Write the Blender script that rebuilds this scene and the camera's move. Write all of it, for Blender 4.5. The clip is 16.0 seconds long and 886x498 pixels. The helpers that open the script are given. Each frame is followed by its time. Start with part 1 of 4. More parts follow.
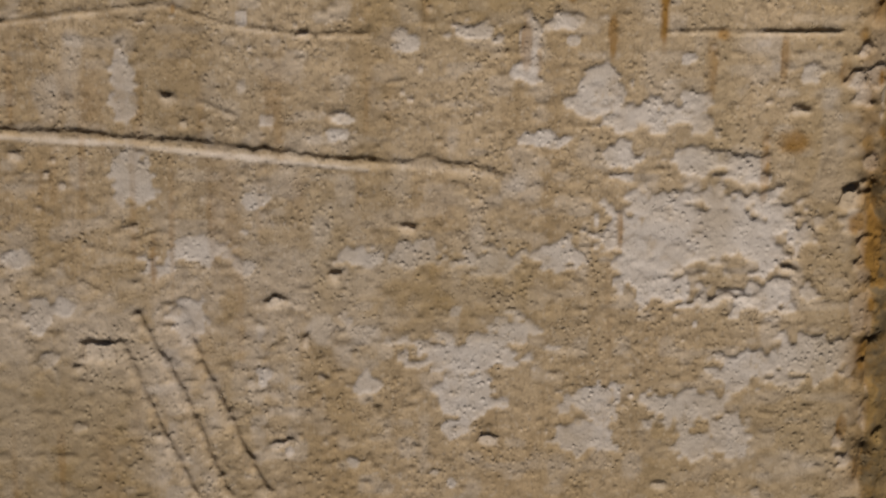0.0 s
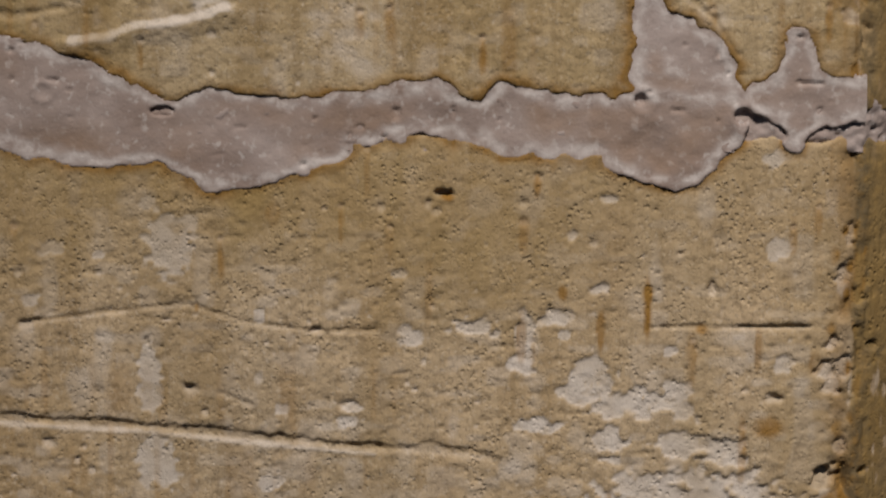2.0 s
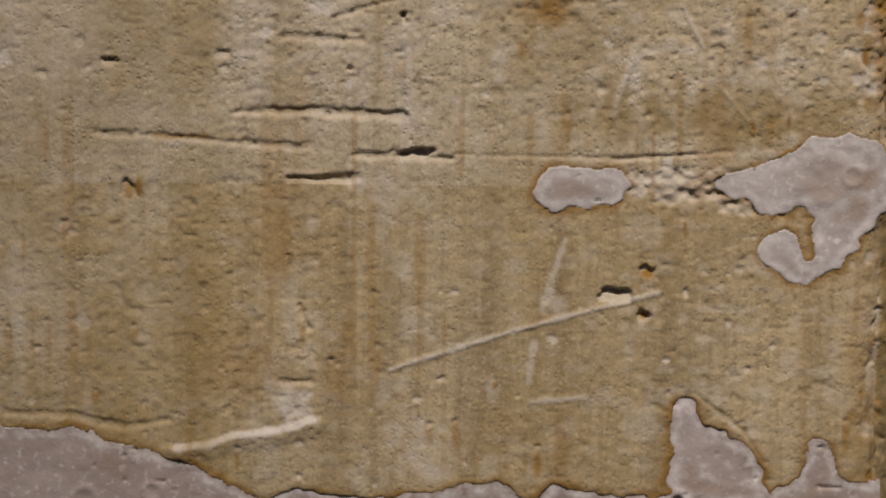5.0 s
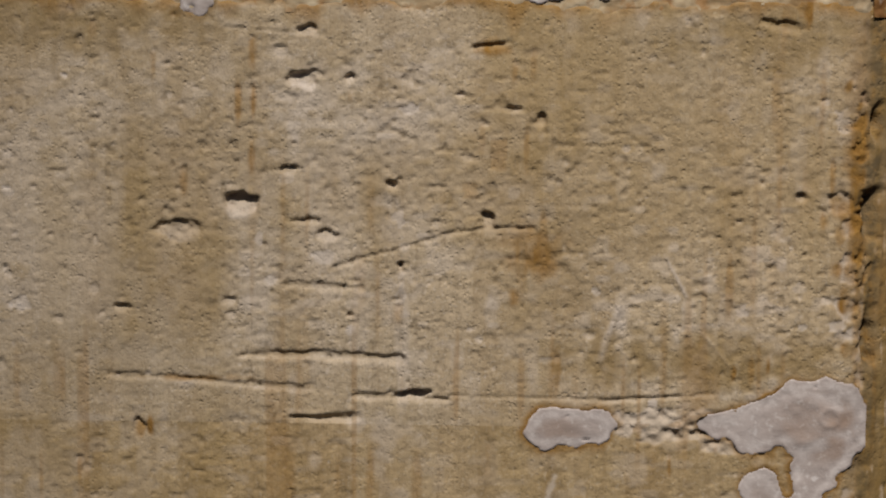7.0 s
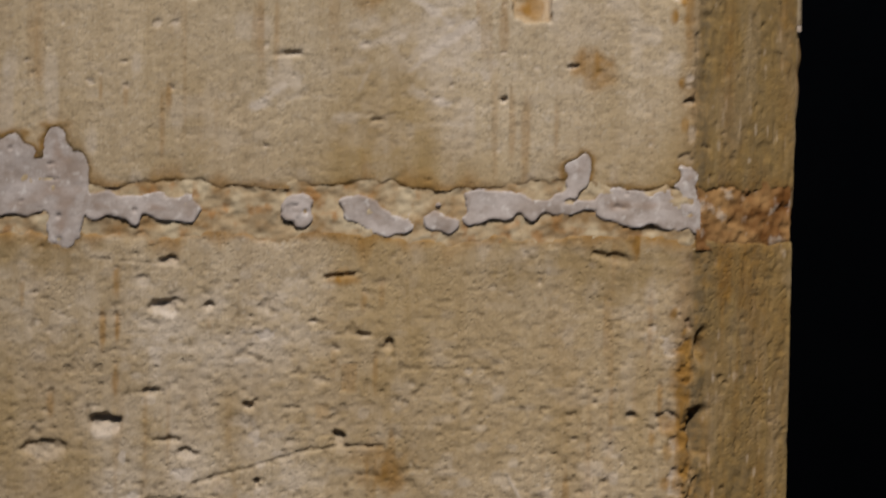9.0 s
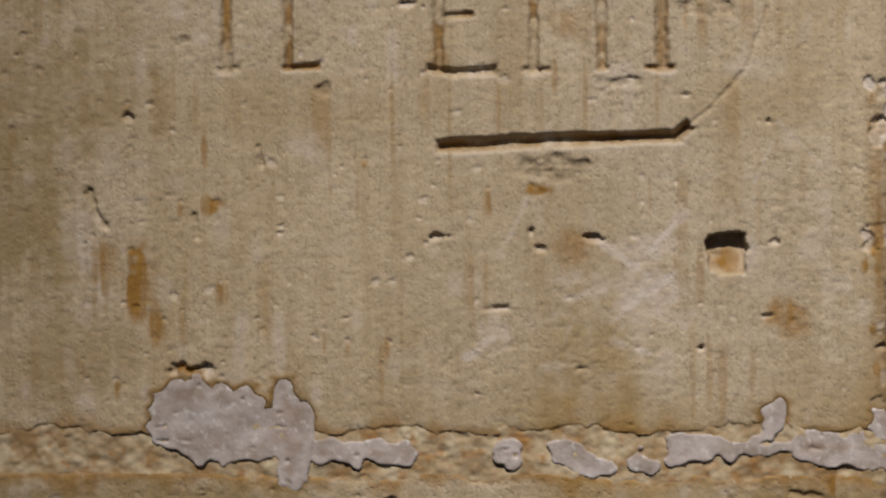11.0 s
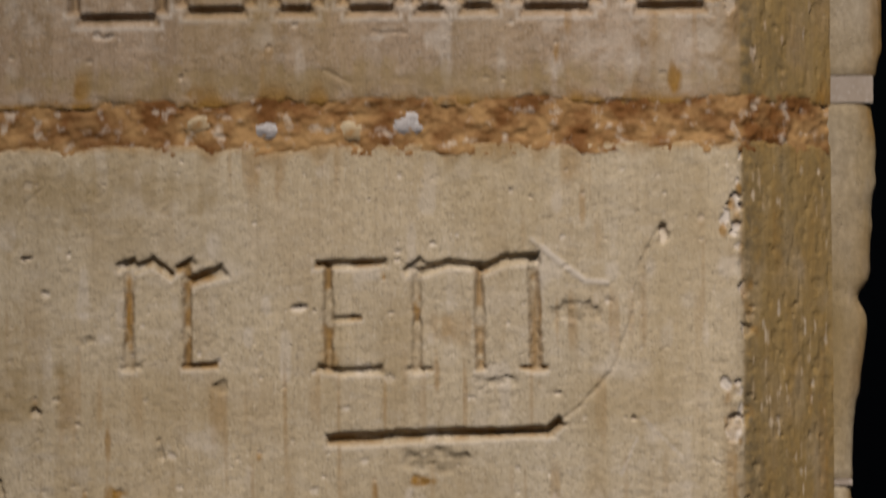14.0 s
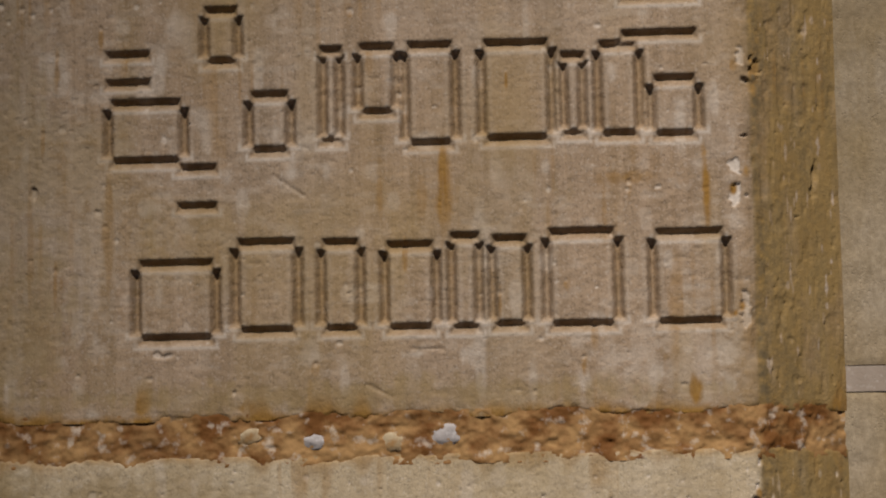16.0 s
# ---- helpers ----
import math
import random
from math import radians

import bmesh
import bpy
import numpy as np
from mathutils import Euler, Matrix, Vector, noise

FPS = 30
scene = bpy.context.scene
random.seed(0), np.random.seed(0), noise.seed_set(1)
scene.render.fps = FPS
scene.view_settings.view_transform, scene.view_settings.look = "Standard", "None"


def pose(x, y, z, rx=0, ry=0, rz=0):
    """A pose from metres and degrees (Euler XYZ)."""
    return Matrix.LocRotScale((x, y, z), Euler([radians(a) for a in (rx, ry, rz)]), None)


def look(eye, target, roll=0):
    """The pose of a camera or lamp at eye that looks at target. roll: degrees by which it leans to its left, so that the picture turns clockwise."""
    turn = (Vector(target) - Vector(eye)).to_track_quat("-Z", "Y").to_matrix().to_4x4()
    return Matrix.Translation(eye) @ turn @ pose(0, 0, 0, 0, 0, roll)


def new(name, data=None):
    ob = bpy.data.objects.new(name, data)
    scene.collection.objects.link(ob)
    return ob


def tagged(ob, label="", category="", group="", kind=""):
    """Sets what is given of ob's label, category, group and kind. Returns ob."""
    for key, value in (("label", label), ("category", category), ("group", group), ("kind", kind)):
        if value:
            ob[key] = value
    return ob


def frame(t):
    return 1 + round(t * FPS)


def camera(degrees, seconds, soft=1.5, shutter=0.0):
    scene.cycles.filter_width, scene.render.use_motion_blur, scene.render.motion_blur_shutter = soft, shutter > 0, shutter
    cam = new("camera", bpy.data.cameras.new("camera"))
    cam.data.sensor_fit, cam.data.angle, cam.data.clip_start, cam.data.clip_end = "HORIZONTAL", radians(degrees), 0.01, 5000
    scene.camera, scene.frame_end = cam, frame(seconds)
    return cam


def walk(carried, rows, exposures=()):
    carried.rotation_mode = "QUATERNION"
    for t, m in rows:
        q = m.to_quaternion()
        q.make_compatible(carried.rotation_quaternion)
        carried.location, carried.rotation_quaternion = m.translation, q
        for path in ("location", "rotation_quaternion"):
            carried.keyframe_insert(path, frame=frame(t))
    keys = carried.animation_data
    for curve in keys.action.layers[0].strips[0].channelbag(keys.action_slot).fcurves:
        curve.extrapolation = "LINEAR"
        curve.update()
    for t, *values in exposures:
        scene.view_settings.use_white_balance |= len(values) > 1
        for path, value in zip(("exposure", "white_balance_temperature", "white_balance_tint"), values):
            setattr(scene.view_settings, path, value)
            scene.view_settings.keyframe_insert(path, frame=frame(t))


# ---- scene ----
cam = camera(24.0, 16.0, soft=2.0, shutter=0.35)
PATH = [
    (0, (-0.0113, -0.8350, 1.5248), (0.0219, 0.1368, 1.2917), 0.45),
    (0.5, (-0.0077, -0.8520, 1.5438), (0.0288, 0.1247, 1.3321), 0.45),
    (1, (-0.0015, -0.8670, 1.5509), (0.0341, 0.1150, 1.3654), 0.33),
    (1.5, (-0.0069, -0.8837, 1.5586), (0.0321, 0.1030, 1.4007), 0.35),
    (2, (-0.0197, -0.9018, 1.5643), (0.0192, 0.0894, 1.4377), 0.39),
    (2.5, (-0.0195, -0.9192, 1.5706), (0.0046, 0.0756, 1.4711), 0.45),
    (3, (-0.0285, -0.9438, 1.5900), (-0.0015, 0.0531, 1.5154), 0.50),
    (3.5, (-0.0329, -0.9720, 1.6330), (-0.0133, 0.0257, 1.5693), 0.55),
    (3.7, (-0.0336, -0.9820, 1.6457), (-0.0147, 0.0163, 1.5908), 0.60),
    (5.8, (0.0106, -1.0161, 1.8188), (0.0011, -0.0267, 1.6740), 0.47),
    (6, (0.0164, -1.0253, 1.8310), (0.0145, -0.0338, 1.7008), 0.49),
    (6.5, (0.0196, -1.0428, 1.8603), (0.0067, -0.0488, 1.7513), 0.44),
    (7, (0.0112, -1.0387, 1.8774), (-0.0126, -0.0455, 1.7638), 0.52),
    (7.5, (-0.0029, -1.0427, 1.8797), (-0.0198, -0.0497, 1.7632), 0.60),
    (8, (-0.0091, -1.0691, 1.8805), (-0.0026, -0.0729, 1.7944), 0.77),
    (8.5, (-0.0046, -1.0826, 1.9071), (0.0195, -0.0854, 1.8361), 0.93),
    (9, (0.0162, -1.1029, 1.9437), (0.0583, -0.1057, 1.8818), 0.75),
    (9.2, (0.0277, -1.1147, 1.9575), (0.0695, -0.1170, 1.9036), 0.40),
    (9.5, (0.0661, -1.1290, 1.9688), (0.0593, -0.1297, 1.9332), 0.01),
    (10, (0.0627, -1.1409, 1.9844), (0.0418, -0.1412, 1.9669), -0.34),
    (10.2, (0.0590, -1.1469, 1.9921), (0.0165, -0.1480, 1.9722), -0.28),
    (12.3, (0.0175, -1.1882, 2.1688), (-0.0747, -0.1952, 2.0953), -0.68),
    (12.5, (0.0113, -1.1907, 2.1726), (-0.0772, -0.1975, 2.0966), -0.53),
    (13, (-0.0103, -1.2050, 2.1603), (-0.0654, -0.2083, 2.1014), -0.22),
    (13.5, (0.0193, -1.2264, 2.1623), (0.0097, -0.2270, 2.1285), -0.30),
    (14, (0.0368, -1.2531, 2.1792), (0.0216, -0.2533, 2.1824), -0.54),
    (14.5, (0.0272, -1.2805, 2.1740), (0.0061, -0.2839, 2.2532), -0.93),
    (15, (0.0447, -1.3055, 2.2307), (0.0018, -0.3089, 2.3009), -0.91),
    (15.5, (0.0499, -1.3200, 2.2449), (0.0103, -0.3243, 2.3286), -1.00),
    (16, (0.0766, -1.3393, 2.2403), (0.0180, -0.3463, 2.3426), -1.03),
]
EXPOSURES = [(0, 0.08), (3.5, -0.02), (7, -0.03), (9.5, -0.06), (12.5, -0.05), (13.5, -0.05), (15, -0.07), (16, -0.04)]
walk(cam, [(t, look(eye, target, roll)) for t, eye, target, roll in PATH], EXPOSURES)

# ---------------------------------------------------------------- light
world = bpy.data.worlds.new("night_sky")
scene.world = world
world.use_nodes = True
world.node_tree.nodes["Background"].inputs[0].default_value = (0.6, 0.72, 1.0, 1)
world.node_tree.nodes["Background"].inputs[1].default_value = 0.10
LAMP_AT, LAMP_TO, LAMP_WATT = (0.15, -4.2, 7.0), (0.50, 0.0, 1.72), 2200
lamp_data = bpy.data.lights.new("floodlight_beam", "SPOT")
lamp_data.energy, lamp_data.spot_size, lamp_data.spot_blend = LAMP_WATT, radians(23), 1.0
lamp_data.shadow_soft_size, lamp_data.color = 0.07, (1.0, 0.935, 0.88)
beam = new("floodlight_beam", lamp_data)
beam.matrix_world = look(LAMP_AT, LAMP_TO)


# ---------------------------------------------------------------- materials
def nodes_of(name):
    mat = bpy.data.materials.new(name)
    mat.use_nodes = True
    tree = mat.node_tree
    return mat, tree, tree.nodes["Principled BSDF"]


def add(tree, kind, **values):
    node = tree.nodes.new(kind)
    for key, value in values.items():
        node.inputs[key].default_value = value
    return node


def noise_at(tree, coord, scale, detail=4.0, stretch=(1, 1, 1), rough=0.55):
    m = add(tree, "ShaderNodeMapping", Scale=stretch)
    n = add(tree, "ShaderNodeTexNoise", Scale=scale, Detail=detail, Roughness=rough)
    tree.links.new(coord, m.inputs["Vector"])
    tree.links.new(m.outputs[0], n.inputs["Vector"])
    return n.outputs["Fac"]


def ramp(tree, fac, lo, hi):
    n = add(tree, "ShaderNodeMapRange")
    n.inputs["From Min"].default_value, n.inputs["From Max"].default_value = lo, hi
    tree.links.new(fac, n.inputs["Value"])
    return n.outputs["Result"]


def times_(tree, a, b):
    n = tree.nodes.new("ShaderNodeMath")
    n.operation = "MULTIPLY"
    for k, v in enumerate((a, b)):
        if isinstance(v, (int, float)):
            n.inputs[k].default_value = v
        else:
            tree.links.new(v, n.inputs[k])
    return n.outputs[0]


def blend(tree, fac, a, b):
    n = tree.nodes.new("ShaderNodeMix")
    n.data_type = "RGBA"
    for slot, v in ((0, fac), (6, a), (7, b)):
        if isinstance(v, (int, float)):
            n.inputs[slot].default_value = v
        elif isinstance(v, tuple):
            n.inputs[slot].default_value = (*v, 1)
        else:
            tree.links.new(v, n.inputs[slot])
    return n.outputs[2]


def relief(tree, shader, *layers):
    last = None
    for fac, dist, strength in layers:
        b = add(tree, "ShaderNodeBump", Strength=strength, Distance=dist)
        tree.links.new(fac, b.inputs["Height"])
        if last:
            tree.links.new(last, b.inputs["Normal"])
        last = b.outputs[0]
    tree.links.new(last, shader.inputs["Normal"])


def pitting(tree, at, scale, spread):
    """Small round pits, thick in some places and absent in others."""
    v = add(tree, "ShaderNodeTexVoronoi", Scale=scale)
    tree.links.new(at, v.inputs["Vector"])
    return times_(tree, ramp(tree, v.outputs["Distance"], 0.38, 0.12), ramp(tree, noise_at(tree, at, spread, 3), 0.44, 0.62))


def stone_material(name, dark, light, streak, pale=(0.60, 0.525, 0.45), streaks=0.75, pitted=0.25):
    """Limestone: mottled, streaked downwards, with pale fresh breaks, painted lit lips, rust runs, dark grime and
    painted shade.
    """
    mat, tree, shader = nodes_of(name)
    at = tree.nodes.new("ShaderNodeTexCoord").outputs["Object"]
    wear = tree.nodes.new("ShaderNodeAttribute")
    wear.attribute_name = "wear"
    rgb = tree.nodes.new("ShaderNodeSeparateColor")
    tree.links.new(wear.outputs["Color"], rgb.inputs[0])
    colour = blend(tree, ramp(tree, noise_at(tree, at, 9, 5), 0.3, 0.7), dark, light)
    colour = blend(tree, times_(tree, ramp(tree, noise_at(tree, at, 60, 4, (1, 1, 0.09)), 0.46, 0.68), streaks), colour, streak)
    colour = blend(tree, times_(tree, ramp(tree, noise_at(tree, at, 240, 3, (1, 1, 0.08)), 0.5, 0.72), 0.5 * streaks), colour, tuple(v * 0.8 for v in streak))
    colour = blend(tree, times_(tree, ramp(tree, noise_at(tree, at, 170, 3, (1, 1, 0.12)), 0.55, 0.75), 0.35), colour, tuple(min(1, v * 1.2) for v in light))
    colour = blend(tree, times_(tree, ramp(tree, noise_at(tree, at, 7, 3, (1, 1, 0.6)), 0.42, 0.66), 0.4), colour, tuple(0.45 * v + 0.5 * sum(light) / 3 * k for v, k in zip(light, (1.0, 0.93, 0.8))))
    grain = noise_at(tree, at, 280, 4)
    colour = blend(tree, times_(tree, ramp(tree, grain, 0.54, 0.68), 0.45), colour, tuple(v * 0.55 for v in dark))
    colour = blend(tree, times_(tree, ramp(tree, noise_at(tree, at, 140, 5), 0.52, 0.75), 0.4), colour, tuple(min(1, v * 1.25) for v in light))
    colour = blend(tree, times_(tree, ramp(tree, noise_at(tree, at, 480, 2), 0.57, 0.66), 0.32), colour, tuple(min(1, 0.7 * v + 0.24) for v in light))
    colour = blend(tree, times_(tree, ramp(tree, noise_at(tree, at, 560, 2, (1, 1, 0.7)), 0.58, 0.66), 0.42), colour, tuple(v * 0.45 for v in dark))
    colour = blend(tree, times_(tree, rgb.outputs[0], ramp(tree, noise_at(tree, at, 110, 4), 0.15, 0.45)), colour, pale)
    film = blend(tree, noise_at(tree, at, 70, 5, (1, 1, 0.35)), (0.235, 0.15, 0.05), (0.36, 0.25, 0.10))
    colour = blend(tree, times_(tree, wear.outputs["Alpha"], ramp(tree, noise_at(tree, at, 55, 5, (1, 1, 0.3)), 0.15, 0.5)), colour, film)
    rusty = blend(tree, noise_at(tree, at, 150, 4), (0.17, 0.075, 0.012), (0.37, 0.205, 0.045))
    colour = blend(tree, times_(tree, rgb.outputs[1], ramp(tree, noise_at(tree, at, 90, 4, (1, 1, 0.1)), 0.2, 0.52)), colour, rusty)
    # dark colour for grime and for the shade painted into furrows and bars
    grime = blend(tree, noise_at(tree, at, 120, 3), (0.085, 0.06, 0.028), (0.20, 0.145, 0.075))
    colour = blend(tree, times_(tree, rgb.outputs[2], ramp(tree, noise_at(tree, at, 200, 4), 0.25, 0.6)), colour, grime)
    tree.links.new(colour, shader.inputs["Base Color"])
    shader.inputs["Roughness"].default_value = 0.82
    shader.inputs["Specular IOR Level"].default_value = 0.25
    relief(tree, shader, (noise_at(tree, at, 230, 6), 0.0016, 0.24), (noise_at(tree, at, 620, 4, (1, 1, 0.7)), 0.0007, 0.5), (pitting(tree, at, 330, 45), -0.0011, 2.2 * pitted), (pitting(tree, at, 620, 80), -0.0006, 2.0 * pitted),
           (noise_at(tree, at, 420, 2, (1, 1, 0.06)), 0.0008, 0.38), (noise_at(tree, at, 1000, 3), 0.0004, 0.5))
    return mat


def mortar_material(name, base, other, speck, coarse=60, hard=0.15, bits=260):
    mat, tree, shader = nodes_of(name)
    at = tree.nodes.new("ShaderNodeTexCoord").outputs["Object"]
    colour = blend(tree, ramp(tree, noise_at(tree, at, coarse, 5), 0.5 - hard, 0.5 + hard), base, other)
    colour = blend(tree, times_(tree, ramp(tree, noise_at(tree, at, bits, 3), 0.56, 0.68), 0.7), colour, speck)
    colour = blend(tree, times_(tree, ramp(tree, noise_at(tree, at, 22, 3), 0.5, 0.75), 0.45), colour, tuple(v * 0.7 for v in other))
    wear = tree.nodes.new("ShaderNodeAttribute")
    wear.attribute_name = "wear"
    rgb = tree.nodes.new("ShaderNodeSeparateColor")
    tree.links.new(wear.outputs["Color"], rgb.inputs[0])
    colour = blend(tree, times_(tree, rgb.outputs[1], ramp(tree, noise_at(tree, at, 30, 5), 0.35, 0.65)), colour, (0.29, 0.195, 0.135))
    colour = blend(tree, times_(tree, rgb.outputs[0], ramp(tree, noise_at(tree, at, 120, 4), 0.35, 0.6)), colour, (0.56, 0.50, 0.465))
    tree.links.new(colour, shader.inputs["Base Color"])
    shader.inputs["Roughness"].default_value = 0.8
    shader.inputs["Specular IOR Level"].default_value = 0.3
    relief(tree, shader, (noise_at(tree, at, 180, 6), 0.0012, 0.4), (noise_at(tree, at, 700, 3), 0.0004, 0.5))
    return mat


def plain_material(name, a, b, scale, rough=0.7, metal=0.0):
    mat, tree, shader = nodes_of(name)
    at = tree.nodes.new("ShaderNodeTexCoord").outputs["Object"]
    tree.links.new(blend(tree, ramp(tree, noise_at(tree, at, scale, 5), 0.3, 0.7), a, b), shader.inputs["Base Color"])
    shader.inputs["Roughness"].default_value, shader.inputs["Metallic"].default_value = rough, metal
    relief(tree, shader, (noise_at(tree, at, scale * 6, 4), 0.002, 0.4))
    return mat


TAN = stone_material("tan_limestone", (0.40, 0.29, 0.165), (0.52, 0.385, 0.235), (0.33, 0.225, 0.11), pitted=0.26)
OCHRE = stone_material("ochre_limestone", (0.38, 0.28, 0.15), (0.50, 0.375, 0.22), (0.27, 0.185, 0.09), streaks=0.95, pitted=0.14)
BUFF = stone_material("buff_limestone", (0.415, 0.32, 0.205), (0.535, 0.425, 0.285), (0.355, 0.26, 0.15), pitted=0.19)
CREAM = stone_material("cream_limestone", (0.425, 0.333, 0.217), (0.53, 0.423, 0.283), (0.36, 0.265, 0.15), streaks=0.55, pitted=0.11)
BROWN = stone_material("brown_limestone", (0.31, 0.217, 0.14), (0.395, 0.285, 0.192), (0.235, 0.157, 0.088), streaks=0.85, pitted=0.09)
ORANGE = stone_material("orange_limestone", (0.46, 0.28, 0.11), (0.55, 0.36, 0.17), (0.36, 0.2, 0.06))
GREY_MORTAR = mortar_material("grey_lime_mortar", (0.385, 0.315, 0.285), (0.27, 0.20, 0.165), (0.53, 0.47, 0.435), 24)
BROWN_MORTAR = mortar_material("brown_grey_mortar", (0.40, 0.325, 0.265), (0.33, 0.26, 0.20), (0.5, 0.43, 0.37), 30)
WHITE_MORTAR = mortar_material("whitish_mortar", (0.47, 0.413, 0.385), (0.31, 0.25, 0.21), (0.64, 0.60, 0.57), 55, 0.10, 200)
LIGHT_MORTAR = mortar_material("light_grey_mortar", (0.47, 0.41, 0.38), (0.37, 0.31, 0.28), (0.62, 0.575, 0.545), 40)
BEIGE_MORTAR = mortar_material("crumbled_beige_mortar", (0.53, 0.435, 0.29), (0.30, 0.19, 0.085), (0.35, 0.17, 0.05), 60, 0.12, 110)
RUST_MORTAR = mortar_material("rust_stained_mortar", (0.36, 0.205, 0.078), (0.16, 0.062, 0.012), (0.55, 0.45, 0.35), 42, 0.10, 100)
PEBBLE = mortar_material("grey_pebble", (0.45, 0.41, 0.39), (0.36, 0.32, 0.30), (0.6, 0.56, 0.54), 120)
# near-black, so that the darkness of the unlit hall is in the colour
DARK_WALL = plain_material("blackened_backdrop_wall", (0.010, 0.009, 0.008), (0.018, 0.016, 0.014), 3)
FLAGSTONE = plain_material("worn_flagstone", (0.06, 0.055, 0.05), (0.10, 0.09, 0.08), 4)
BLACK_METAL = plain_material("black_lamp_housing", (0.02, 0.02, 0.02), (0.03, 0.03, 0.03), 20, 0.4, 0.8)


# ---------------------------------------------------------------- the worn face, as a relief
EDGE, RUN, BACK = 0.198, 0.0595, 0.038          # arris of the face; the chamfer runs this far east and back
SLANT = math.hypot(RUN, BACK)
WEST, LOW, HIGH, STEP = -0.37, 1.19, 2.58, 0.00092
NU, NZ = int((EDGE + SLANT - WEST) / STEP) + 1, int((HIGH - LOW) / STEP) + 1
U = np.linspace(WEST, EDGE + SLANT, NU)
Z = np.linspace(LOW, HIGH, NZ)
rng = np.random.default_rng(7)


def soft_noise(u, z, su, sz, seed):
    """Smooth random values from 0 to 1 with features of about su by sz metres, on the grid of u and z."""
    g = np.random.default_rng(seed)
    a, b = (u - WEST + 0.5) / su, (z - LOW + 1.5) / sz
    table = g.random((int(b.max()) + 2, int(a.max()) + 2))
    ia, ib = a.astype(int), b.astype(int)
    fa, fb = a - ia, b - ib
    fa, fb = fa * fa * (3 - 2 * fa), fb * fb * (3 - 2 * fb)
    lower = table[ib][:, ia] * (1 - fa) + table[ib][:, ia + 1] * fa
    upper = table[ib + 1][:, ia] * (1 - fa) + table[ib + 1][:, ia + 1] * fa
    return lower * (1 - fb[:, None]) + upper * fb[:, None]


def step_up(x, lo, hi):
    k = np.clip((x - lo) / (hi - lo), 0, 1)
    return k * k * (3 - 2 * k)


GRAIN = soft_noise(U, Z, 0.005, 0.004, 11) - 0.5
LUMP = soft_noise(U, Z, 0.014, 0.011, 12) - 0.5
FINE = soft_noise(U, Z, 0.0027, 0.0023, 13) - 0.5
RUNS = soft_noise(U, Z, 0.0035, 0.05, 14) - 0.5
WIDE = soft_noise(U, Z, 0.07, 0.05, 15)
WIDE_LUMP = soft_noise(U, Z, 0.022, 0.018, 17)
HEIGHT = 0.00022 * GRAIN + 0.00026 * LUMP + 0.00010 * FINE + 0.00022 * RUNS + 0.0016 * (soft_noise(U, Z, 0.13, 0.11, 16) - 0.5)
PALE, RUST, GRIME_SHADE, FILM = (np.zeros((NZ, NU)) for _ in range(4))

# how roughly each course is pecked
rough = np.interp(Z, [1.15, 1.43, 1.47, 1.50, 1.53, 1.60, 1.68, 1.72, 1.84, 1.90, 2.2, 2.26, 2.62],
                  [0.65, 0.65, 0.4, 0.3, 0.4, 0.5, 0.6, 0.75, 0.7, 0.35, 0.3, 0.3, 0.3])[:, None] * (0.55 + 0.9 * WIDE)
pecks = step_up(soft_noise(U, Z, 0.0044, 0.0034, 21), 0.62, 0.84) * step_up(soft_noise(U, Z, 0.03, 0.024, 22), 0.25, 0.7)
dots = step_up(soft_noise(U, Z, 0.0036, 0.0030, 23), 0.78, 0.90)
HEIGHT += rough * (0.00022 * LUMP + 0.00038 * GRAIN + 0.0005 * FINE) - rough * (0.00032 * pecks + 0.0009 * dots)
PALE += 0.45 * rough * step_up(soft_noise(U, Z, 0.009, 0.005, 24), 0.62, 0.8) + 0.35 * step_up(soft_noise(U, Z, 0.011, 0.02, 25), 0.74, 0.9)
FILM += 0.42 * step_up(soft_noise(U, Z, 0.09, 0.06, 35), 0.45, 0.9) + 0.25 * step_up(soft_noise(U, Z, 0.02, 0.09, 37), 0.5, 0.9)
FILM += 0.38 * np.interp(Z, [1.42, 1.45, 1.49, 1.51, 1.60, 1.65, 1.66, 1.69, 1.88, 1.91, 1.94], [0, 1, 1, 0.2, 0.3, 0.9, 0.9, 0.1, 0.2, 0.8, 0.1])[:, None] * (0.4 + 0.8 * WIDE)
RUST += 0.08 * step_up(soft_noise(U, Z, 0.02, 0.05, 36), 0.5, 0.9)
RUST += 0.40 * step_up(soft_noise(U, Z, 0.004, 0.05, 26), 0.66, 0.9) * step_up(soft_noise(U, Z, 0.06, 0.08, 27), 0.4, 0.8)
GRIME_SHADE += 0.15 * rough * pecks + 0.45 * rough * dots

# the chamfer: browner, streaked and pitted; its arris broken here and there
chamfer = step_up(U, EDGE - 0.002, EDGE + 0.004)[None, :]
FILM += 1.1 * chamfer
RUST += 0.26 * chamfer * (0.5 + 0.5 * soft_noise(U, Z, 0.005, 0.016, 28) + 0.4 * soft_noise(U, Z, 0.012, 0.06, 34))
GRIME_SHADE += 0.50 * chamfer * (0.5 + 0.8 * soft_noise(U, Z, 0.010, 0.05, 29))
HEIGHT *= 1 - 0.5 * chamfer
HEIGHT -= chamfer * 0.0006 * step_up(soft_noise(U, Z, 0.004, 0.010, 30), 0.66, 0.85)
broken = np.exp(-((U - EDGE) / 0.007) ** 2)[None, :] * step_up(soft_noise(U, Z, 0.02, 0.022, 31), 0.42, 0.75)
broken = broken * np.interp(Z, [1.15, 1.45, 1.5, 1.66, 1.70, 1.82, 1.86, 2.62], [1, 1, 0.6, 0.7, 2.3, 2.3, 0.35, 0.35])[:, None]
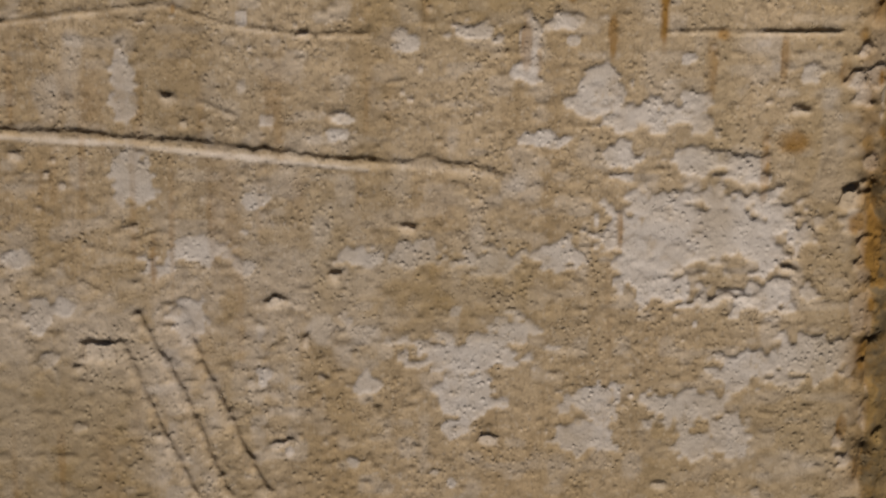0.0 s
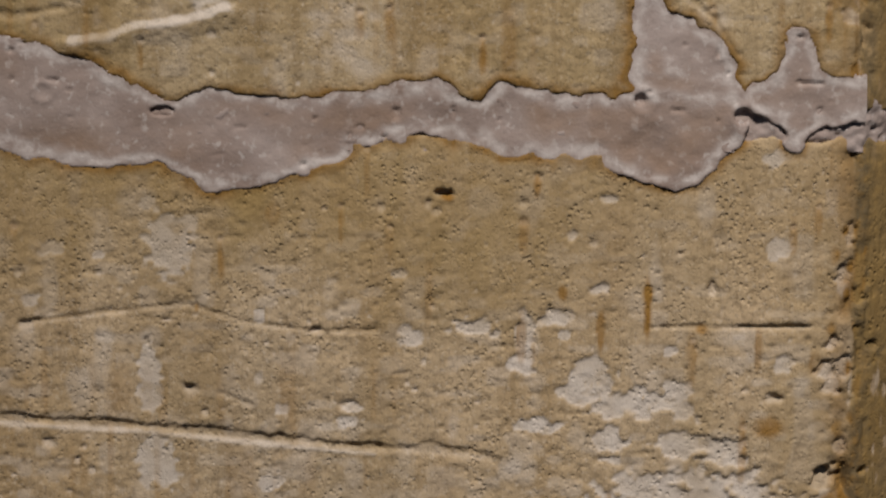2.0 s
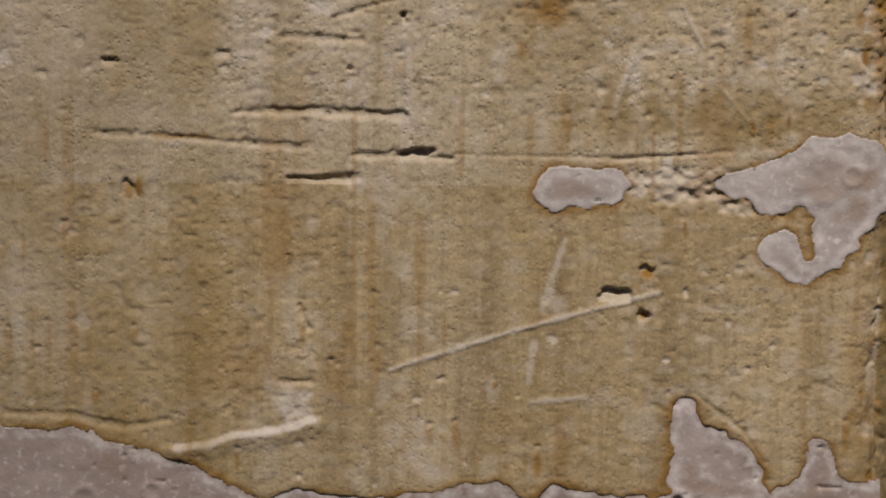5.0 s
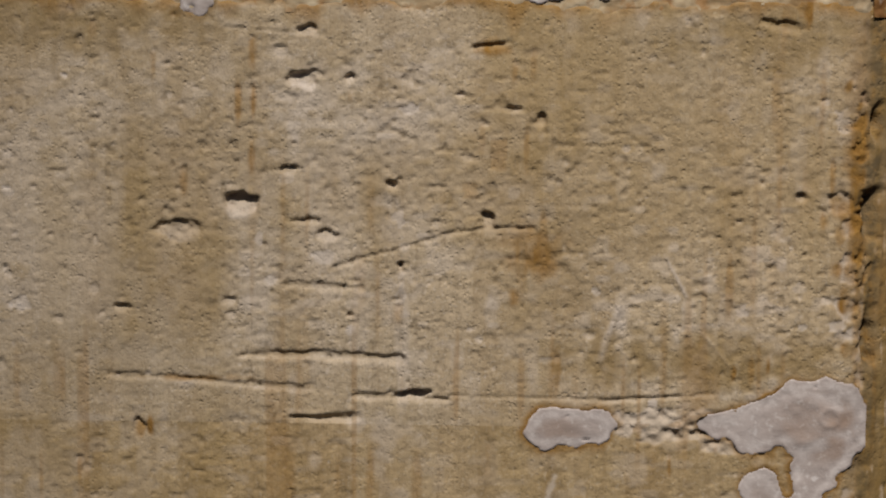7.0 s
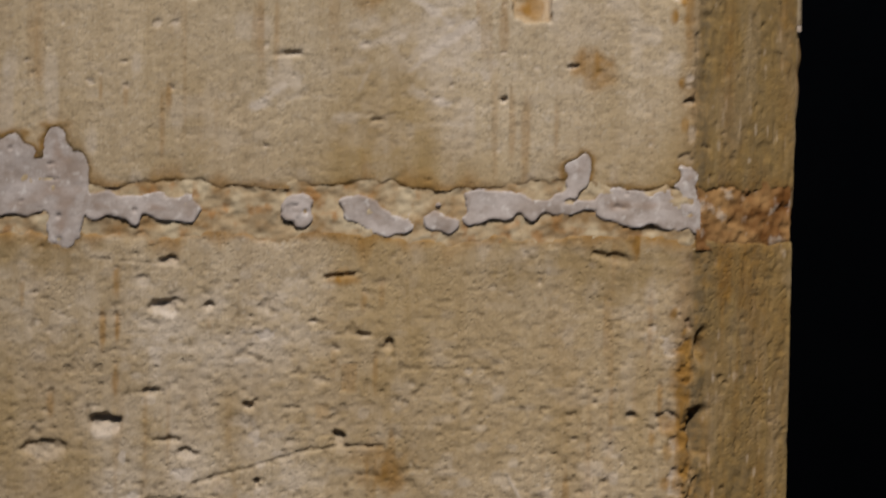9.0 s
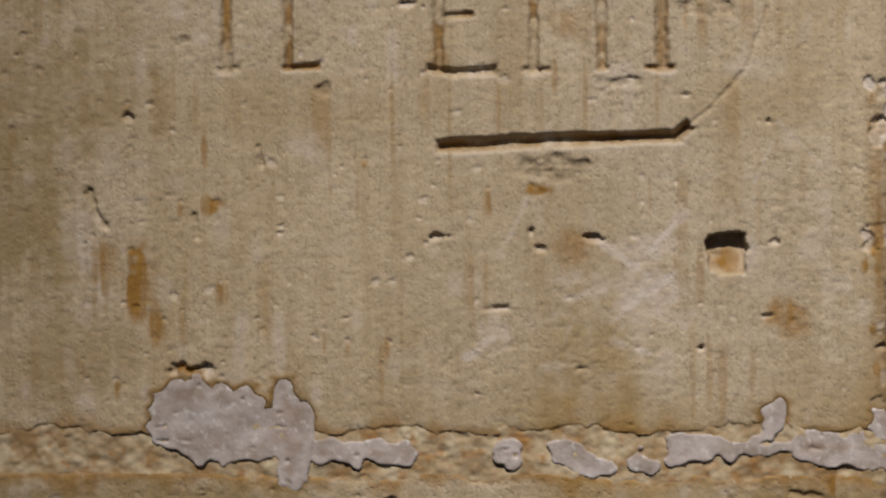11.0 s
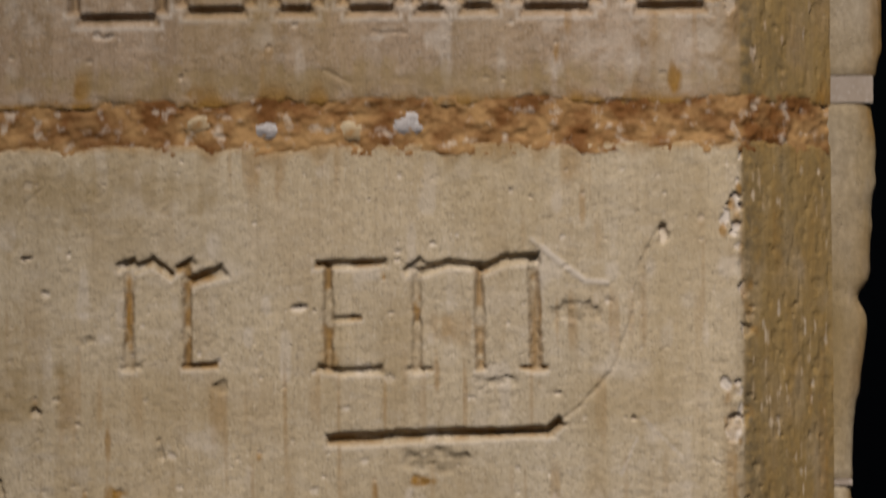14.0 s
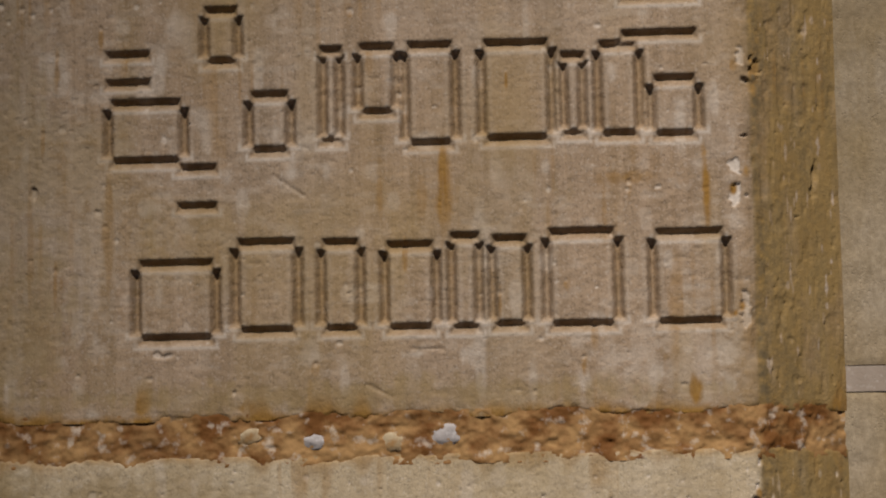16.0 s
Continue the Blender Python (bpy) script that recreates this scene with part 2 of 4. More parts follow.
HEIGHT -= 0.0045 * broken * (0.55 + soft_noise(U, Z, 0.005, 0.005, 32))
RUST += 0.75 * broken * step_up(soft_noise(U, Z, 0.008, 0.01, 33), 0.35, 0.6)
GRIME_SHADE += 0.45 * np.exp(-((U - EDGE - 0.003) / 0.006) ** 2)[None, :]
band = np.exp(-((U - EDGE + 0.003) / 0.008) ** 2)[None, :] * step_up(soft_noise(U, Z, 0.03, 0.05, 38), 0.2, 0.6)
band = band * np.interp(Z, [1.19, 1.48, 1.52, 1.66, 1.70, 1.84, 1.88, 1.92, 2.58], [1, 1, 0.5, 0.6, 1, 1, 0.8, 0.5, 0.3])[:, None]
RUST += 0.55 * band
GRIME_SHADE += 0.45 * band


def patch_of(x0, x1, z0, z1):
    i0, i1 = np.searchsorted(U, (x0, x1))
    j0, j1 = np.searchsorted(Z, (z0, z1))
    return slice(j0, j1), slice(i0, i1)


def round_field(x, z, rx, rz, ragged=0.45, reach=1.7):
    w = patch_of(x - reach * rx - 0.003, x + reach * rx + 0.003, z - reach * rz - 0.003, z + reach * rz + 0.003)
    d = np.hypot((U[w[1]][None, :] - x) / rx, (Z[w[0]][:, None] - z) / rz)
    return w, d + ragged * (1.2 * LUMP[w] + 1.1 * GRAIN[w] + 0.4 * FINE[w])


def pit(x, z, rx, rz, deep):
    """A knocked-out hollow with a fresh pale bed, sloped so that its lower lip catches light."""
    w, d = round_field(x, z, rx, rz, 0.9)
    k = 1 - step_up(d, 0.5, 1.05)
    tilt = np.clip(0.85 + 0.4 * (Z[w[0]][:, None] - z) / rz, 0.3, 1.3)
    HEIGHT[w] -= deep * k * tilt * (0.85 + 0.6 * GRAIN[w])
    PALE[w] = np.maximum(PALE[w], 0.55 * k)


def flake(x, z, rx, rz, deep=0.0008):
    """A shallow scaled-off patch with a ragged rim and a pale bed."""
    w, d = round_field(x, z, rx, rz, 0.3 + 0.38 * min(1, 0.008 / rz))
    k = 1 - step_up(d + 0.5 * FINE[w], 0.8, 1.02)
    HEIGHT[w] = HEIGHT[w] * (1 - 0.6 * k) - deep * k
    PALE[w] = np.maximum(PALE[w] * (1 - k), k * np.clip(0.95 + 0.4 * GRAIN[w], 0.5, 1))
    GRIME_SHADE[w] *= 1 - 0.8 * k


def smudge(x, z, rx, rz, much=0.5):
    """A faint pale bloom."""
    w, d = round_field(x, z, rx, rz, 1.0)
    PALE[w] = np.maximum(PALE[w], much * (1 - step_up(d, 0.3, 1.2)))


def fleck(x, z, rx, rz, much):
    """A spot where the brown film has come off."""
    w, d = round_field(x, z, rx, rz, 0.9)
    k = much * (1 - step_up(d, 0.3, 1.1))
    FILM[w] *= 1 - k
    GRIME_SHADE[w] *= 1 - k
    PALE[w] = np.maximum(PALE[w], 0.5 * k)


def rust(x, z, rx, rz, much):
    w, d = round_field(x, z, rx, rz, 0.35)
    d = d + 0.9 * RUNS[w]
    k = (1 - step_up(d, 0.35, 1.25)) * (0.5 + 1.0 * (RUNS[w] + 0.5))
    RUST[w] = np.maximum(RUST[w], np.clip(1.4 * much * k, 0, 1))
    PALE[w] *= 1 - 0.6 * np.clip(k, 0, 1)


def yellowed(x, z, rx, rz, much):
    """A broad yellow-brown film, darkest at its middle."""
    w, d = round_field(x, z, rx, rz, 0.5)
    k = 1 - step_up(d + 0.5 * RUNS[w], 0.2, 1.3)
    FILM[w] = np.maximum(FILM[w], much * k)
    GRIME_SHADE[w] = np.maximum(GRIME_SHADE[w], 0.35 * much * k)


def dark(x, z, rx, rz, much):
    """A crumbling patch with grime in it."""
    w, d = round_field(x, z, rx, rz, 0.9)
    k = 1 - step_up(d, 0.4, 1.1)
    GRIME_SHADE[w] = np.maximum(GRIME_SHADE[w], much * 0.7 * k)
    HEIGHT[w] -= k * (0.0006 + 0.0024 * np.abs(GRAIN[w]))


def rubble(x, z, rx, rz, much=0.8):
    """Crumbled pale mortar, nearly flush."""
    w, d = round_field(x, z, rx, rz, 0.8)
    k = 1 - step_up(d, 0.7, 1.05)
    HEIGHT[w] += k * (0.0013 * GRAIN[w] + 0.001 * LUMP[w] + 0.0012 * FINE[w])
    PALE[w] = np.maximum(PALE[w], much * k)
    RUST[w] = np.maximum(RUST[w], 0.5 * k * step_up(GRAIN[w], 0.12, 0.3))


def pocket(x, z, rx, rz, deep):
    """A square socket chopped into the stone."""
    w = patch_of(x - 1.5 * rx, x + 1.5 * rx, z - 1.5 * rz, z + 1.5 * rz)
    d = np.maximum(np.abs(U[w[1]][None, :] - x) / rx, np.abs(Z[w[0]][:, None] - z) / rz) + 0.22 * LUMP[w] + 0.25 * GRAIN[w]
    floor_slope = np.clip(0.35 + 0.65 * (Z[w[0]][:, None] - z + rz) / (2 * rz), 0.2, 1)
    k = 1 - step_up(d, 0.9, 1.02)
    HEIGHT[w] -= deep * k * floor_slope + 0.002 * k * GRAIN[w]
    RUST[w] = np.maximum(RUST[w], 0.35 * k)


def line_field(points, wide, ragged=0.5, square=False):
    p = np.array(points, float)
    m = 3 * wide + 0.004
    w = patch_of(p[:, 0].min() - m, p[:, 0].max() + m, p[:, 1].min() - m, p[:, 1].max() + m)
    x, z = U[w[1]][None, :], Z[w[0]][:, None]
    best, side = None, None
    for a, b in zip(p[:-1], p[1:]):
        v = b - a
        k = np.clip(((x - a[0]) * v[0] + (z - a[1]) * v[1]) / (v @ v), 0, 1)
        dx, dz = x - a[0] - k * v[0], z - a[1] - k * v[1]
        d = np.hypot(dx, dz)
        if square:
            long = math.hypot(*v)
            d = np.maximum(np.abs((x - a[0]) * v[1] - (z - a[1]) * v[0]) / long, np.abs(dx * v[0] + dz * v[1]) / long)
        if best is None:
            best, side = d, dz
        else:
            side = np.where(d < best, dz, side)
            best = np.minimum(d, best)
    return w, best / wide + ragged * (LUMP[w] + GRAIN[w] + 0.5 * FINE[w]), side / wide


def groove(points, wide, deep):
    """A crack or scratch: a worn furrow, with its shaded top and lit lower lip painted in."""
    w, d, side = line_field(points, 0.85 * wide, 0.7)
    k = 1 - step_up(np.where(side < 0, 0.62 * d, d), 0.2, 1.1)
    HEIGHT[w] -= 0.75 * deep * k
    # shade painted on the upper side, caught light on the lower
    GRIME_SHADE[w] = np.maximum(GRIME_SHADE[w], 0.15 * k * (side > -0.2))
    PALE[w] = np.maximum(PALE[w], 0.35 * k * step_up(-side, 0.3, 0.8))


def cut(points, wide, deep, ragged=0.3):
    """A chiselled stroke with a flat-bottomed V section and crisp edges; its lit lower lip is painted."""
    w, d, side = line_field(points, wide, ragged, True)
    d = d * (0.72 + 0.4 * WIDE_LUMP[w])
    k = 1 - step_up(np.where(side < 0, 0.8 * d, d), 0.15, 1.02)
    HEIGHT[w] = np.minimum(HEIGHT[w], -deep * k * (1.0 + 0.4 * LUMP[w] + 0.3 * GRAIN[w]) + 0.6 * HEIGHT[w])
    # grime in the stroke, with some of its shade painted in
    GRIME_SHADE[w] = np.maximum(GRIME_SHADE[w], 0.4 * k * step_up(GRAIN[w], -0.25, 0.1))
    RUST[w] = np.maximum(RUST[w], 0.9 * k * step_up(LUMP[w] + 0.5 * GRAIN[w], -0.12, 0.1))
    # pale colour for the light on the lower lip
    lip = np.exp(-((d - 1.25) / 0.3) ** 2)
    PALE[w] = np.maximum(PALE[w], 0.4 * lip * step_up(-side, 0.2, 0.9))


def chalk(points, wide, much=0.75):
    """A pale scuff on the face."""
    w, d, _ = line_field(points, wide, 0.9)
    PALE[w] = np.maximum(PALE[w], much * (1 - step_up(d, 0.2, 1.2)))


def ridge(points, wide, high):
    w, d, _ = line_field(points, wide, 0.5)
    k = 1 - step_up(d, 0.2, 1.1)
    HEIGHT[w] += high * k
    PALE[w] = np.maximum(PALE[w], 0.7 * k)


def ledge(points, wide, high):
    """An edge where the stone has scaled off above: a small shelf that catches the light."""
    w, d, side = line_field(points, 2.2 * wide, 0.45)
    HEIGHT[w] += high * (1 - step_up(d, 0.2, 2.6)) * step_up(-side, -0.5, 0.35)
    # the light on the shelf is painted as a pale strip
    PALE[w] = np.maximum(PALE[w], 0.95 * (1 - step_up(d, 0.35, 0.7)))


def bar(points, wide, deep):
    """A plain sunk bar with even, slightly worn sides, its shade and lit lower lip painted in."""
    w, d, side = line_field(points, wide, 0.05, True)
    k = 1 - step_up(d, 0.0, 1.1)
    HEIGHT[w] -= deep * k
    # dark and brown colour deepen the shade that the relief alone lacks
    GRIME_SHADE[w] = np.maximum(GRIME_SHADE[w], 0.4 * k)
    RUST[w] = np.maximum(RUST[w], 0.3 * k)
    # lit lower edge, put into the colour
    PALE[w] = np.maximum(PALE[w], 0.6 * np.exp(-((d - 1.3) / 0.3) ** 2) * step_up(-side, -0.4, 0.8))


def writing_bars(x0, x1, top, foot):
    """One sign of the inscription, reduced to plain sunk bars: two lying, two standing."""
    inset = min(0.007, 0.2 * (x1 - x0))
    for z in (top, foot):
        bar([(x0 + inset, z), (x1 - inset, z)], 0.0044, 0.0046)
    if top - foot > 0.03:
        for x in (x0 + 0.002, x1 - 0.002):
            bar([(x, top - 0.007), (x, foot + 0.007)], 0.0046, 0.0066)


# small knocks and scaled spots strewn over the courses
def strewn(count, low, high, widest, deepest, spots):
    for _ in range(count):
        size = widest * (0.25 + 0.75 * rng.random() ** 2.5)
        pit(rng.uniform(-0.38, 0.24), rng.uniform(low, high), size * rng.uniform(0.7, 1.3), size * rng.uniform(0.6, 1.2), deepest * rng.uniform(0.4, 1))
    for _ in range(spots):
        size = widest * rng.uniform(0.5, 1.5)
        flake(rng.uniform(-0.38, 0.19), rng.uniform(low, high), size * rng.uniform(0.8, 1.8), size, 0.0007)


def dashes(count, low, high, west=-0.38, east=0.2):
    """Short rusty runs where iron has bled down the face."""
    for _ in range(count):
        x, z, long = rng.uniform(west, east), rng.uniform(low, high), rng.uniform(0.003, 0.016)
        rust(x, z, rng.uniform(0.0012, 0.003), long, rng.uniform(0.2, 0.6))
        pit(x, z + 0.6 * long, 0.0016, 0.0018, 0.0012)


dashes(30, 1.40, 1.495)
dashes(12, 1.2, 1.40)
dashes(34, 1.52, 1.66)
dashes(20, 1.68, 1.88)
dashes(16, 1.92, 2.1, -0.32, 0.0)
dashes(8, 1.95, 2.23)
dashes(26, 2.28, 2.58)
strewn(320, 1.20, 1.495, 0.0028, 0.0015, 50)
strewn(140, 1.515, 1.65, 0.0026, 0.0013, 6)
strewn(300, 1.68, 1.88, 0.0030, 0.0015, 34)
strewn(420, 1.91, 2.24, 0.0025, 0.0016, 0)
strewn(240, 2.28, 2.57, 0.0024, 0.0014, 0)

# the chamfer: flecks and nicks; the arris: scaled chips with rusty beds
for _ in range(420):
    u, z = rng.uniform(EDGE + 0.006, EDGE + SLANT - 0.004), rng.uniform(LOW, HIGH)
    fleck(u, z, rng.uniform(0.0006, 0.0016), rng.uniform(0.002, 0.008), rng.uniform(0.5, 1.0))
for _ in range(200):
    u, z = rng.uniform(EDGE + 0.006, EDGE + SLANT - 0.004), rng.uniform(LOW, HIGH)
    pit(u, z, rng.uniform(0.0008, 0.002), rng.uniform(0.001, 0.0035), rng.uniform(0.0005, 0.0012))
for low, high, count in ((1.20, 1.49, 34), (1.52, 1.66, 14), (1.69, 1.85, 44), (1.92, 2.24, 26), (2.28, 2.57, 7)):
    for _ in range(count):
        u, z = EDGE + rng.normal(-0.004, 0.005), rng.uniform(low, high)
        size = rng.uniform(0.0015, 0.005)
        flake(u, z, size, size * rng.uniform(0.8, 2.0), rng.uniform(0.0008, 0.0022))
        rust(u + rng.normal(0, 0.004), z + rng.normal(0, 0.006), 0.003, 0.005, rng.uniform(0.4, 0.9))

# broad greyish blooms on the west side
for x, z, rx, rz, much in ((-0.24, 1.77, 0.13, 0.09, 0.3), (-0.06, 1.80, 0.08, 0.06, 0.35), (-0.24, 1.62, 0.10, 0.05, 0.35), (-0.17, 1.26, 0.11, 0.07, 0.4),
                           (-0.05, 1.31, 0.10, 0.03, 0.3), (-0.27, 2.40, 0.08, 0.10, 0.3), (0.15, 2.30, 0.06, 0.03, 0.3)):
    smudge(x, z, rx, rz, much)
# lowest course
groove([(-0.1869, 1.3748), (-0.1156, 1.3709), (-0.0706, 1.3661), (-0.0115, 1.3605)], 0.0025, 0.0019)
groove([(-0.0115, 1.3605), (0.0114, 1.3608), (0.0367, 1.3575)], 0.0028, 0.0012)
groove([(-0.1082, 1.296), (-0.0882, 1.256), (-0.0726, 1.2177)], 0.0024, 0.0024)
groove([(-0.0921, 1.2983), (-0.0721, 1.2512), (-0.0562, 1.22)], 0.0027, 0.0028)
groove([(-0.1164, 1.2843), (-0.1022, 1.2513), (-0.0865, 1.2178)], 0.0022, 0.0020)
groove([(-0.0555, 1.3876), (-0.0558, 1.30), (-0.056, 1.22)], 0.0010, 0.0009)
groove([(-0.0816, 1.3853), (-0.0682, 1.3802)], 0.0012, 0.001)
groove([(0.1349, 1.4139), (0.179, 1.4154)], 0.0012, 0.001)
# pale ridge that paints the bright lower edge of the long crack
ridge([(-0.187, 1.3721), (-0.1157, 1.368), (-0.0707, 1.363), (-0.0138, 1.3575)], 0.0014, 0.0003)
pit(-0.0955, 1.387, 0.0042, 0.0042, 0.0028)
pit(0.0023, 1.3336, 0.006, 0.0035, 0.003)
pit(-0.0289, 1.3127, 0.0039, 0.0046, 0.003)
pit(-0.0531, 1.3018, 0.0046, 0.003, 0.003)
pit(-0.0389, 1.2854, 0.003, 0.0051, 0.0025)
pit(-0.1268, 1.2808, 0.0065, 0.0051, 0.003)
pit(0.1864, 1.3453, 0.0081, 0.0058, 0.005)
pit(0.1614, 1.3166, 0.0058, 0.0028, 0.004)
pit(0.1382, 1.3034, 0.0104, 0.003, 0.004)
pit(-0.0513, 1.2403, 0.0037, 0.0023, 0.002)
pit(0.0366, 1.2418, 0.0037, 0.0023, 0.002)
pit(-0.024, 1.3793, 0.0046, 0.0019, 0.002)
pit(-0.0397, 1.4136, 0.0058, 0.0021, 0.002)
pit(0.1638, 1.3833, 0.0058, 0.0021, 0.002)
flake(0.0789, 1.3885, 0.0127, 0.0111)
flake(0.1011, 1.3791, 0.022, 0.0093)
flake(0.0898, 1.3646, 0.0093, 0.0081)
flake(0.1183, 1.386, 0.0081, 0.0051)
flake(0.1256, 1.3299, 0.0452, 0.0185)
flake(0.1024, 1.3194, 0.0185, 0.0116)
flake(0.1145, 1.3064, 0.0174, 0.0081)
flake(0.1476, 1.3041, 0.0266, 0.006)
flake(0.0522, 1.4098, 0.0039, 0.012)
flake(0.0501, 1.397, 0.0081, 0.0042)
flake(0.0294, 1.4141, 0.0104, 0.0037)
flake(0.1213, 1.3613, 0.0111, 0.0051)
flake(0.1424, 1.359, 0.0097, 0.0065)
flake(0.0479, 1.2888, 0.0104, 0.0065)
flake(0.0282, 1.2615, 0.0144, 0.0116)
flake(0.0257, 1.2793, 0.0255, 0.0081)
flake(0.0224, 1.2472, 0.007, 0.0042)
flake(0.0756, 1.2433, 0.012, 0.0083)
flake(0.0836, 1.2589, 0.0151, 0.0088)
flake(0.1122, 1.2564, 0.0209, 0.0088)
flake(0.1415, 1.2731, 0.0139, 0.0079)
flake(0.1736, 1.2766, 0.0209, 0.0116)
flake(0.1258, 1.237, 0.0093, 0.0065)
flake(0.1389, 1.2406, 0.007, 0.0104)
flake(0.0069, 1.3228, 0.0151, 0.006)
flake(0.037, 1.3198, 0.0162, 0.0051)
flake(0.0638, 1.3205, 0.0139, 0.0056)
flake(-0.0185, 1.3211, 0.0093, 0.0056)
flake(-0.0826, 1.3226, 0.0174, 0.0051)
flake(-0.1013, 1.318, 0.0081, 0.0056)
flake(-0.0656, 1.3164, 0.0046, 0.0042)
flake(-0.0876, 1.296, 0.007, 0.0093)
flake(-0.1492, 1.2948, 0.0051, 0.0097)
flake(-0.1451, 1.2762, 0.0058, 0.0056)
flake(-0.1575, 1.32, 0.0065, 0.0035)
flake(-0.1119, 1.3885, 0.006, 0.0185)
flake(-0.1092, 1.3546, 0.0083, 0.0139)
flake(0.0631, 1.3702, 0.0127, 0.0032)
flake(0.1931, 1.2981, 0.007, 0.0093)
flake(0.1939, 1.3359, 0.0081, 0.0058)
flake(-0.0151, 1.2652, 0.007, 0.0046)
flake(0.1656, 1.3982, 0.0051, 0.0051)
rust(0.0854, 1.4135, 0.0021, 0.0116, 0.9)
rust(0.106, 1.4182, 0.0016, 0.0104, 0.9)
rust(0.162, 1.3695, 0.0088, 0.0051, 0.6)
rust(-0.0337, 1.2582, 0.0014, 0.0116, 0.5)
rust(0.1303, 1.4134, 0.0032, 0.0028, 0.8)
# upper part of the lowest course
groove([(-0.1677, 1.4165), (-0.1245, 1.4219), (-0.0957, 1.4251), (-0.0693, 1.4167), (-0.0404, 1.4131), (-0.0139, 1.4132)], 0.0015, 0.0011)
groove([(0.1074, 1.4146), (0.1367, 1.4151), (0.1782, 1.4147)], 0.0012, 0.0013)
groove([(-0.1025, 1.4647), (-0.0857, 1.4648)], 0.001, 0.0008)
groove([(-0.0554, 1.4046), (-0.0555, 1.3876)], 0.001, 0.001)
pit(0.0163, 1.4732, 0.0044, 0.0017, 0.003)
pit(0.1345, 1.4321, 0.0029, 0.0039, 0.003)
pit(0.2102, 1.405, 0.0029, 0.0029, 0.003)
pit(0.139, 1.4195, 0.0012, 0.0073, 0.002)
pit(-0.038, 1.4139, 0.0048, 0.0017, 0.002)
pit(-0.1042, 1.4176, 0.0034, 0.0015, 0.002)
pit(0.1641, 1.3817, 0.0061, 0.0019, 0.002)
flake(0.201, 1.4386, 0.0044, 0.0082)
flake(0.1895, 1.336, 0.0085, 0.0058)
flake(0.1973, 1.3186, 0.0053, 0.0097)
flake(0.1642, 1.4482, 0.0044, 0.0053)
flake(0.0854, 1.4315, 0.0044, 0.0034)
flake(-0.0551, 1.3779, 0.0024, 0.0024)
flake(-0.0163, 1.4192, 0.0019, 0.0019)
flake(-0.0006, 1.4125, 0.0024, 0.0024)
flake(-0.0212, 1.3779, 0.0053, 0.0022)
flake(0.0731, 1.4552, 0.0039, 0.0029)
flake(0.0648, 1.4182, 0.0044, 0.0029)
flake(-0.1026, 1.4527, 0.0109, 0.0145)
rust(0.106, 1.4292, 0.0017, 0.0063, 1)
rust(0.1062, 1.417, 0.0017, 0.0073, 0.9)
rust(0.085, 1.4133, 0.0019, 0.0085, 0.8)
rust(0.0684, 1.43, 0.0022, 0.0029, 0.8)
rust(0.1606, 1.3682, 0.0058, 0.0034, 0.7)
rust(0.1306, 1.4134, 0.0029, 0.0034, 0.8)
rust(-0.0594, 1.4648, 0.0044, 0.0048, 0.4)
rust(0.0175, 1.4718, 0.0034, 0.0019, 0.9)
rust(0.1995, 1.4512, 0.0034, 0.063, 0.7)
rust(0.2016, 1.3484, 0.0034, 0.0485, 0.7)
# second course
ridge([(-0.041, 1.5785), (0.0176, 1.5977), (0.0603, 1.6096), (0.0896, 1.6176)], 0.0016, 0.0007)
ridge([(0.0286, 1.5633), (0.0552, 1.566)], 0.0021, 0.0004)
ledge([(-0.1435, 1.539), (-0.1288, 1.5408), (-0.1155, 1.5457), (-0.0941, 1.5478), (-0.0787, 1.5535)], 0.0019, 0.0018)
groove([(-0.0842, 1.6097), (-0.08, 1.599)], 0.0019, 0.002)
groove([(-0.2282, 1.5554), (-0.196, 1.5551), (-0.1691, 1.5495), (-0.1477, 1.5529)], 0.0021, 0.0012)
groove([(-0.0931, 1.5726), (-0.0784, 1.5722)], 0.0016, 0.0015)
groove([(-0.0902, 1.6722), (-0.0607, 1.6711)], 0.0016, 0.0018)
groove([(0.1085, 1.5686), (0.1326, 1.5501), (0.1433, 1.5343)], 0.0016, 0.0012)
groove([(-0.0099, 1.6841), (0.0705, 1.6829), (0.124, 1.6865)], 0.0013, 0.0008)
pit(0.0677, 1.6163, 0.0064, 0.0029, 0.0045)
pit(0.083, 1.6063, 0.0035, 0.0027, 0.004)
pit(0.0842, 1.6277, 0.0037, 0.0027, 0.003)
pit(-0.0286, 1.6843, 0.0128, 0.0027, 0.003)
pit(0.0147, 1.4737, 0.0043, 0.0016, 0.003)
pit(0.1029, 1.6172, 0.0011, 0.0037, 0.002)
pit(-0.1667, 1.6654, 0.0027, 0.0043, 0.002)
smudge(-0.089, 1.5615, 0.0117, 0.0091, 0.9)
smudge(-0.0245, 1.534, 0.0166, 0.016)
smudge(-0.0278, 1.6016, 0.0093, 0.0075)
smudge(-0.0365, 1.6638, 0.0107, 0.0107)
smudge(-0.0605, 1.5257, 0.0032, 0.0032)
rust(-0.0826, 1.595, 0.0016, 0.0048, 0.9)
rust(0.0842, 1.6266, 0.0037, 0.0027, 0.9)
rust(0.083, 1.6063, 0.0027, 0.0021, 0.7)
rust(-0.1667, 1.6654, 0.0027, 0.0053, 0.6)
rust(-0.1159, 1.5799, 0.032, 0.024, 0.25)
rust(0.1801, 1.6628, 0.0134, 0.0053, 0.4)
# third course
rubble(0.0925, 1.6701, 0.0196, 0.0084)
rubble(0.1149, 1.6717, 0.0168, 0.0095)
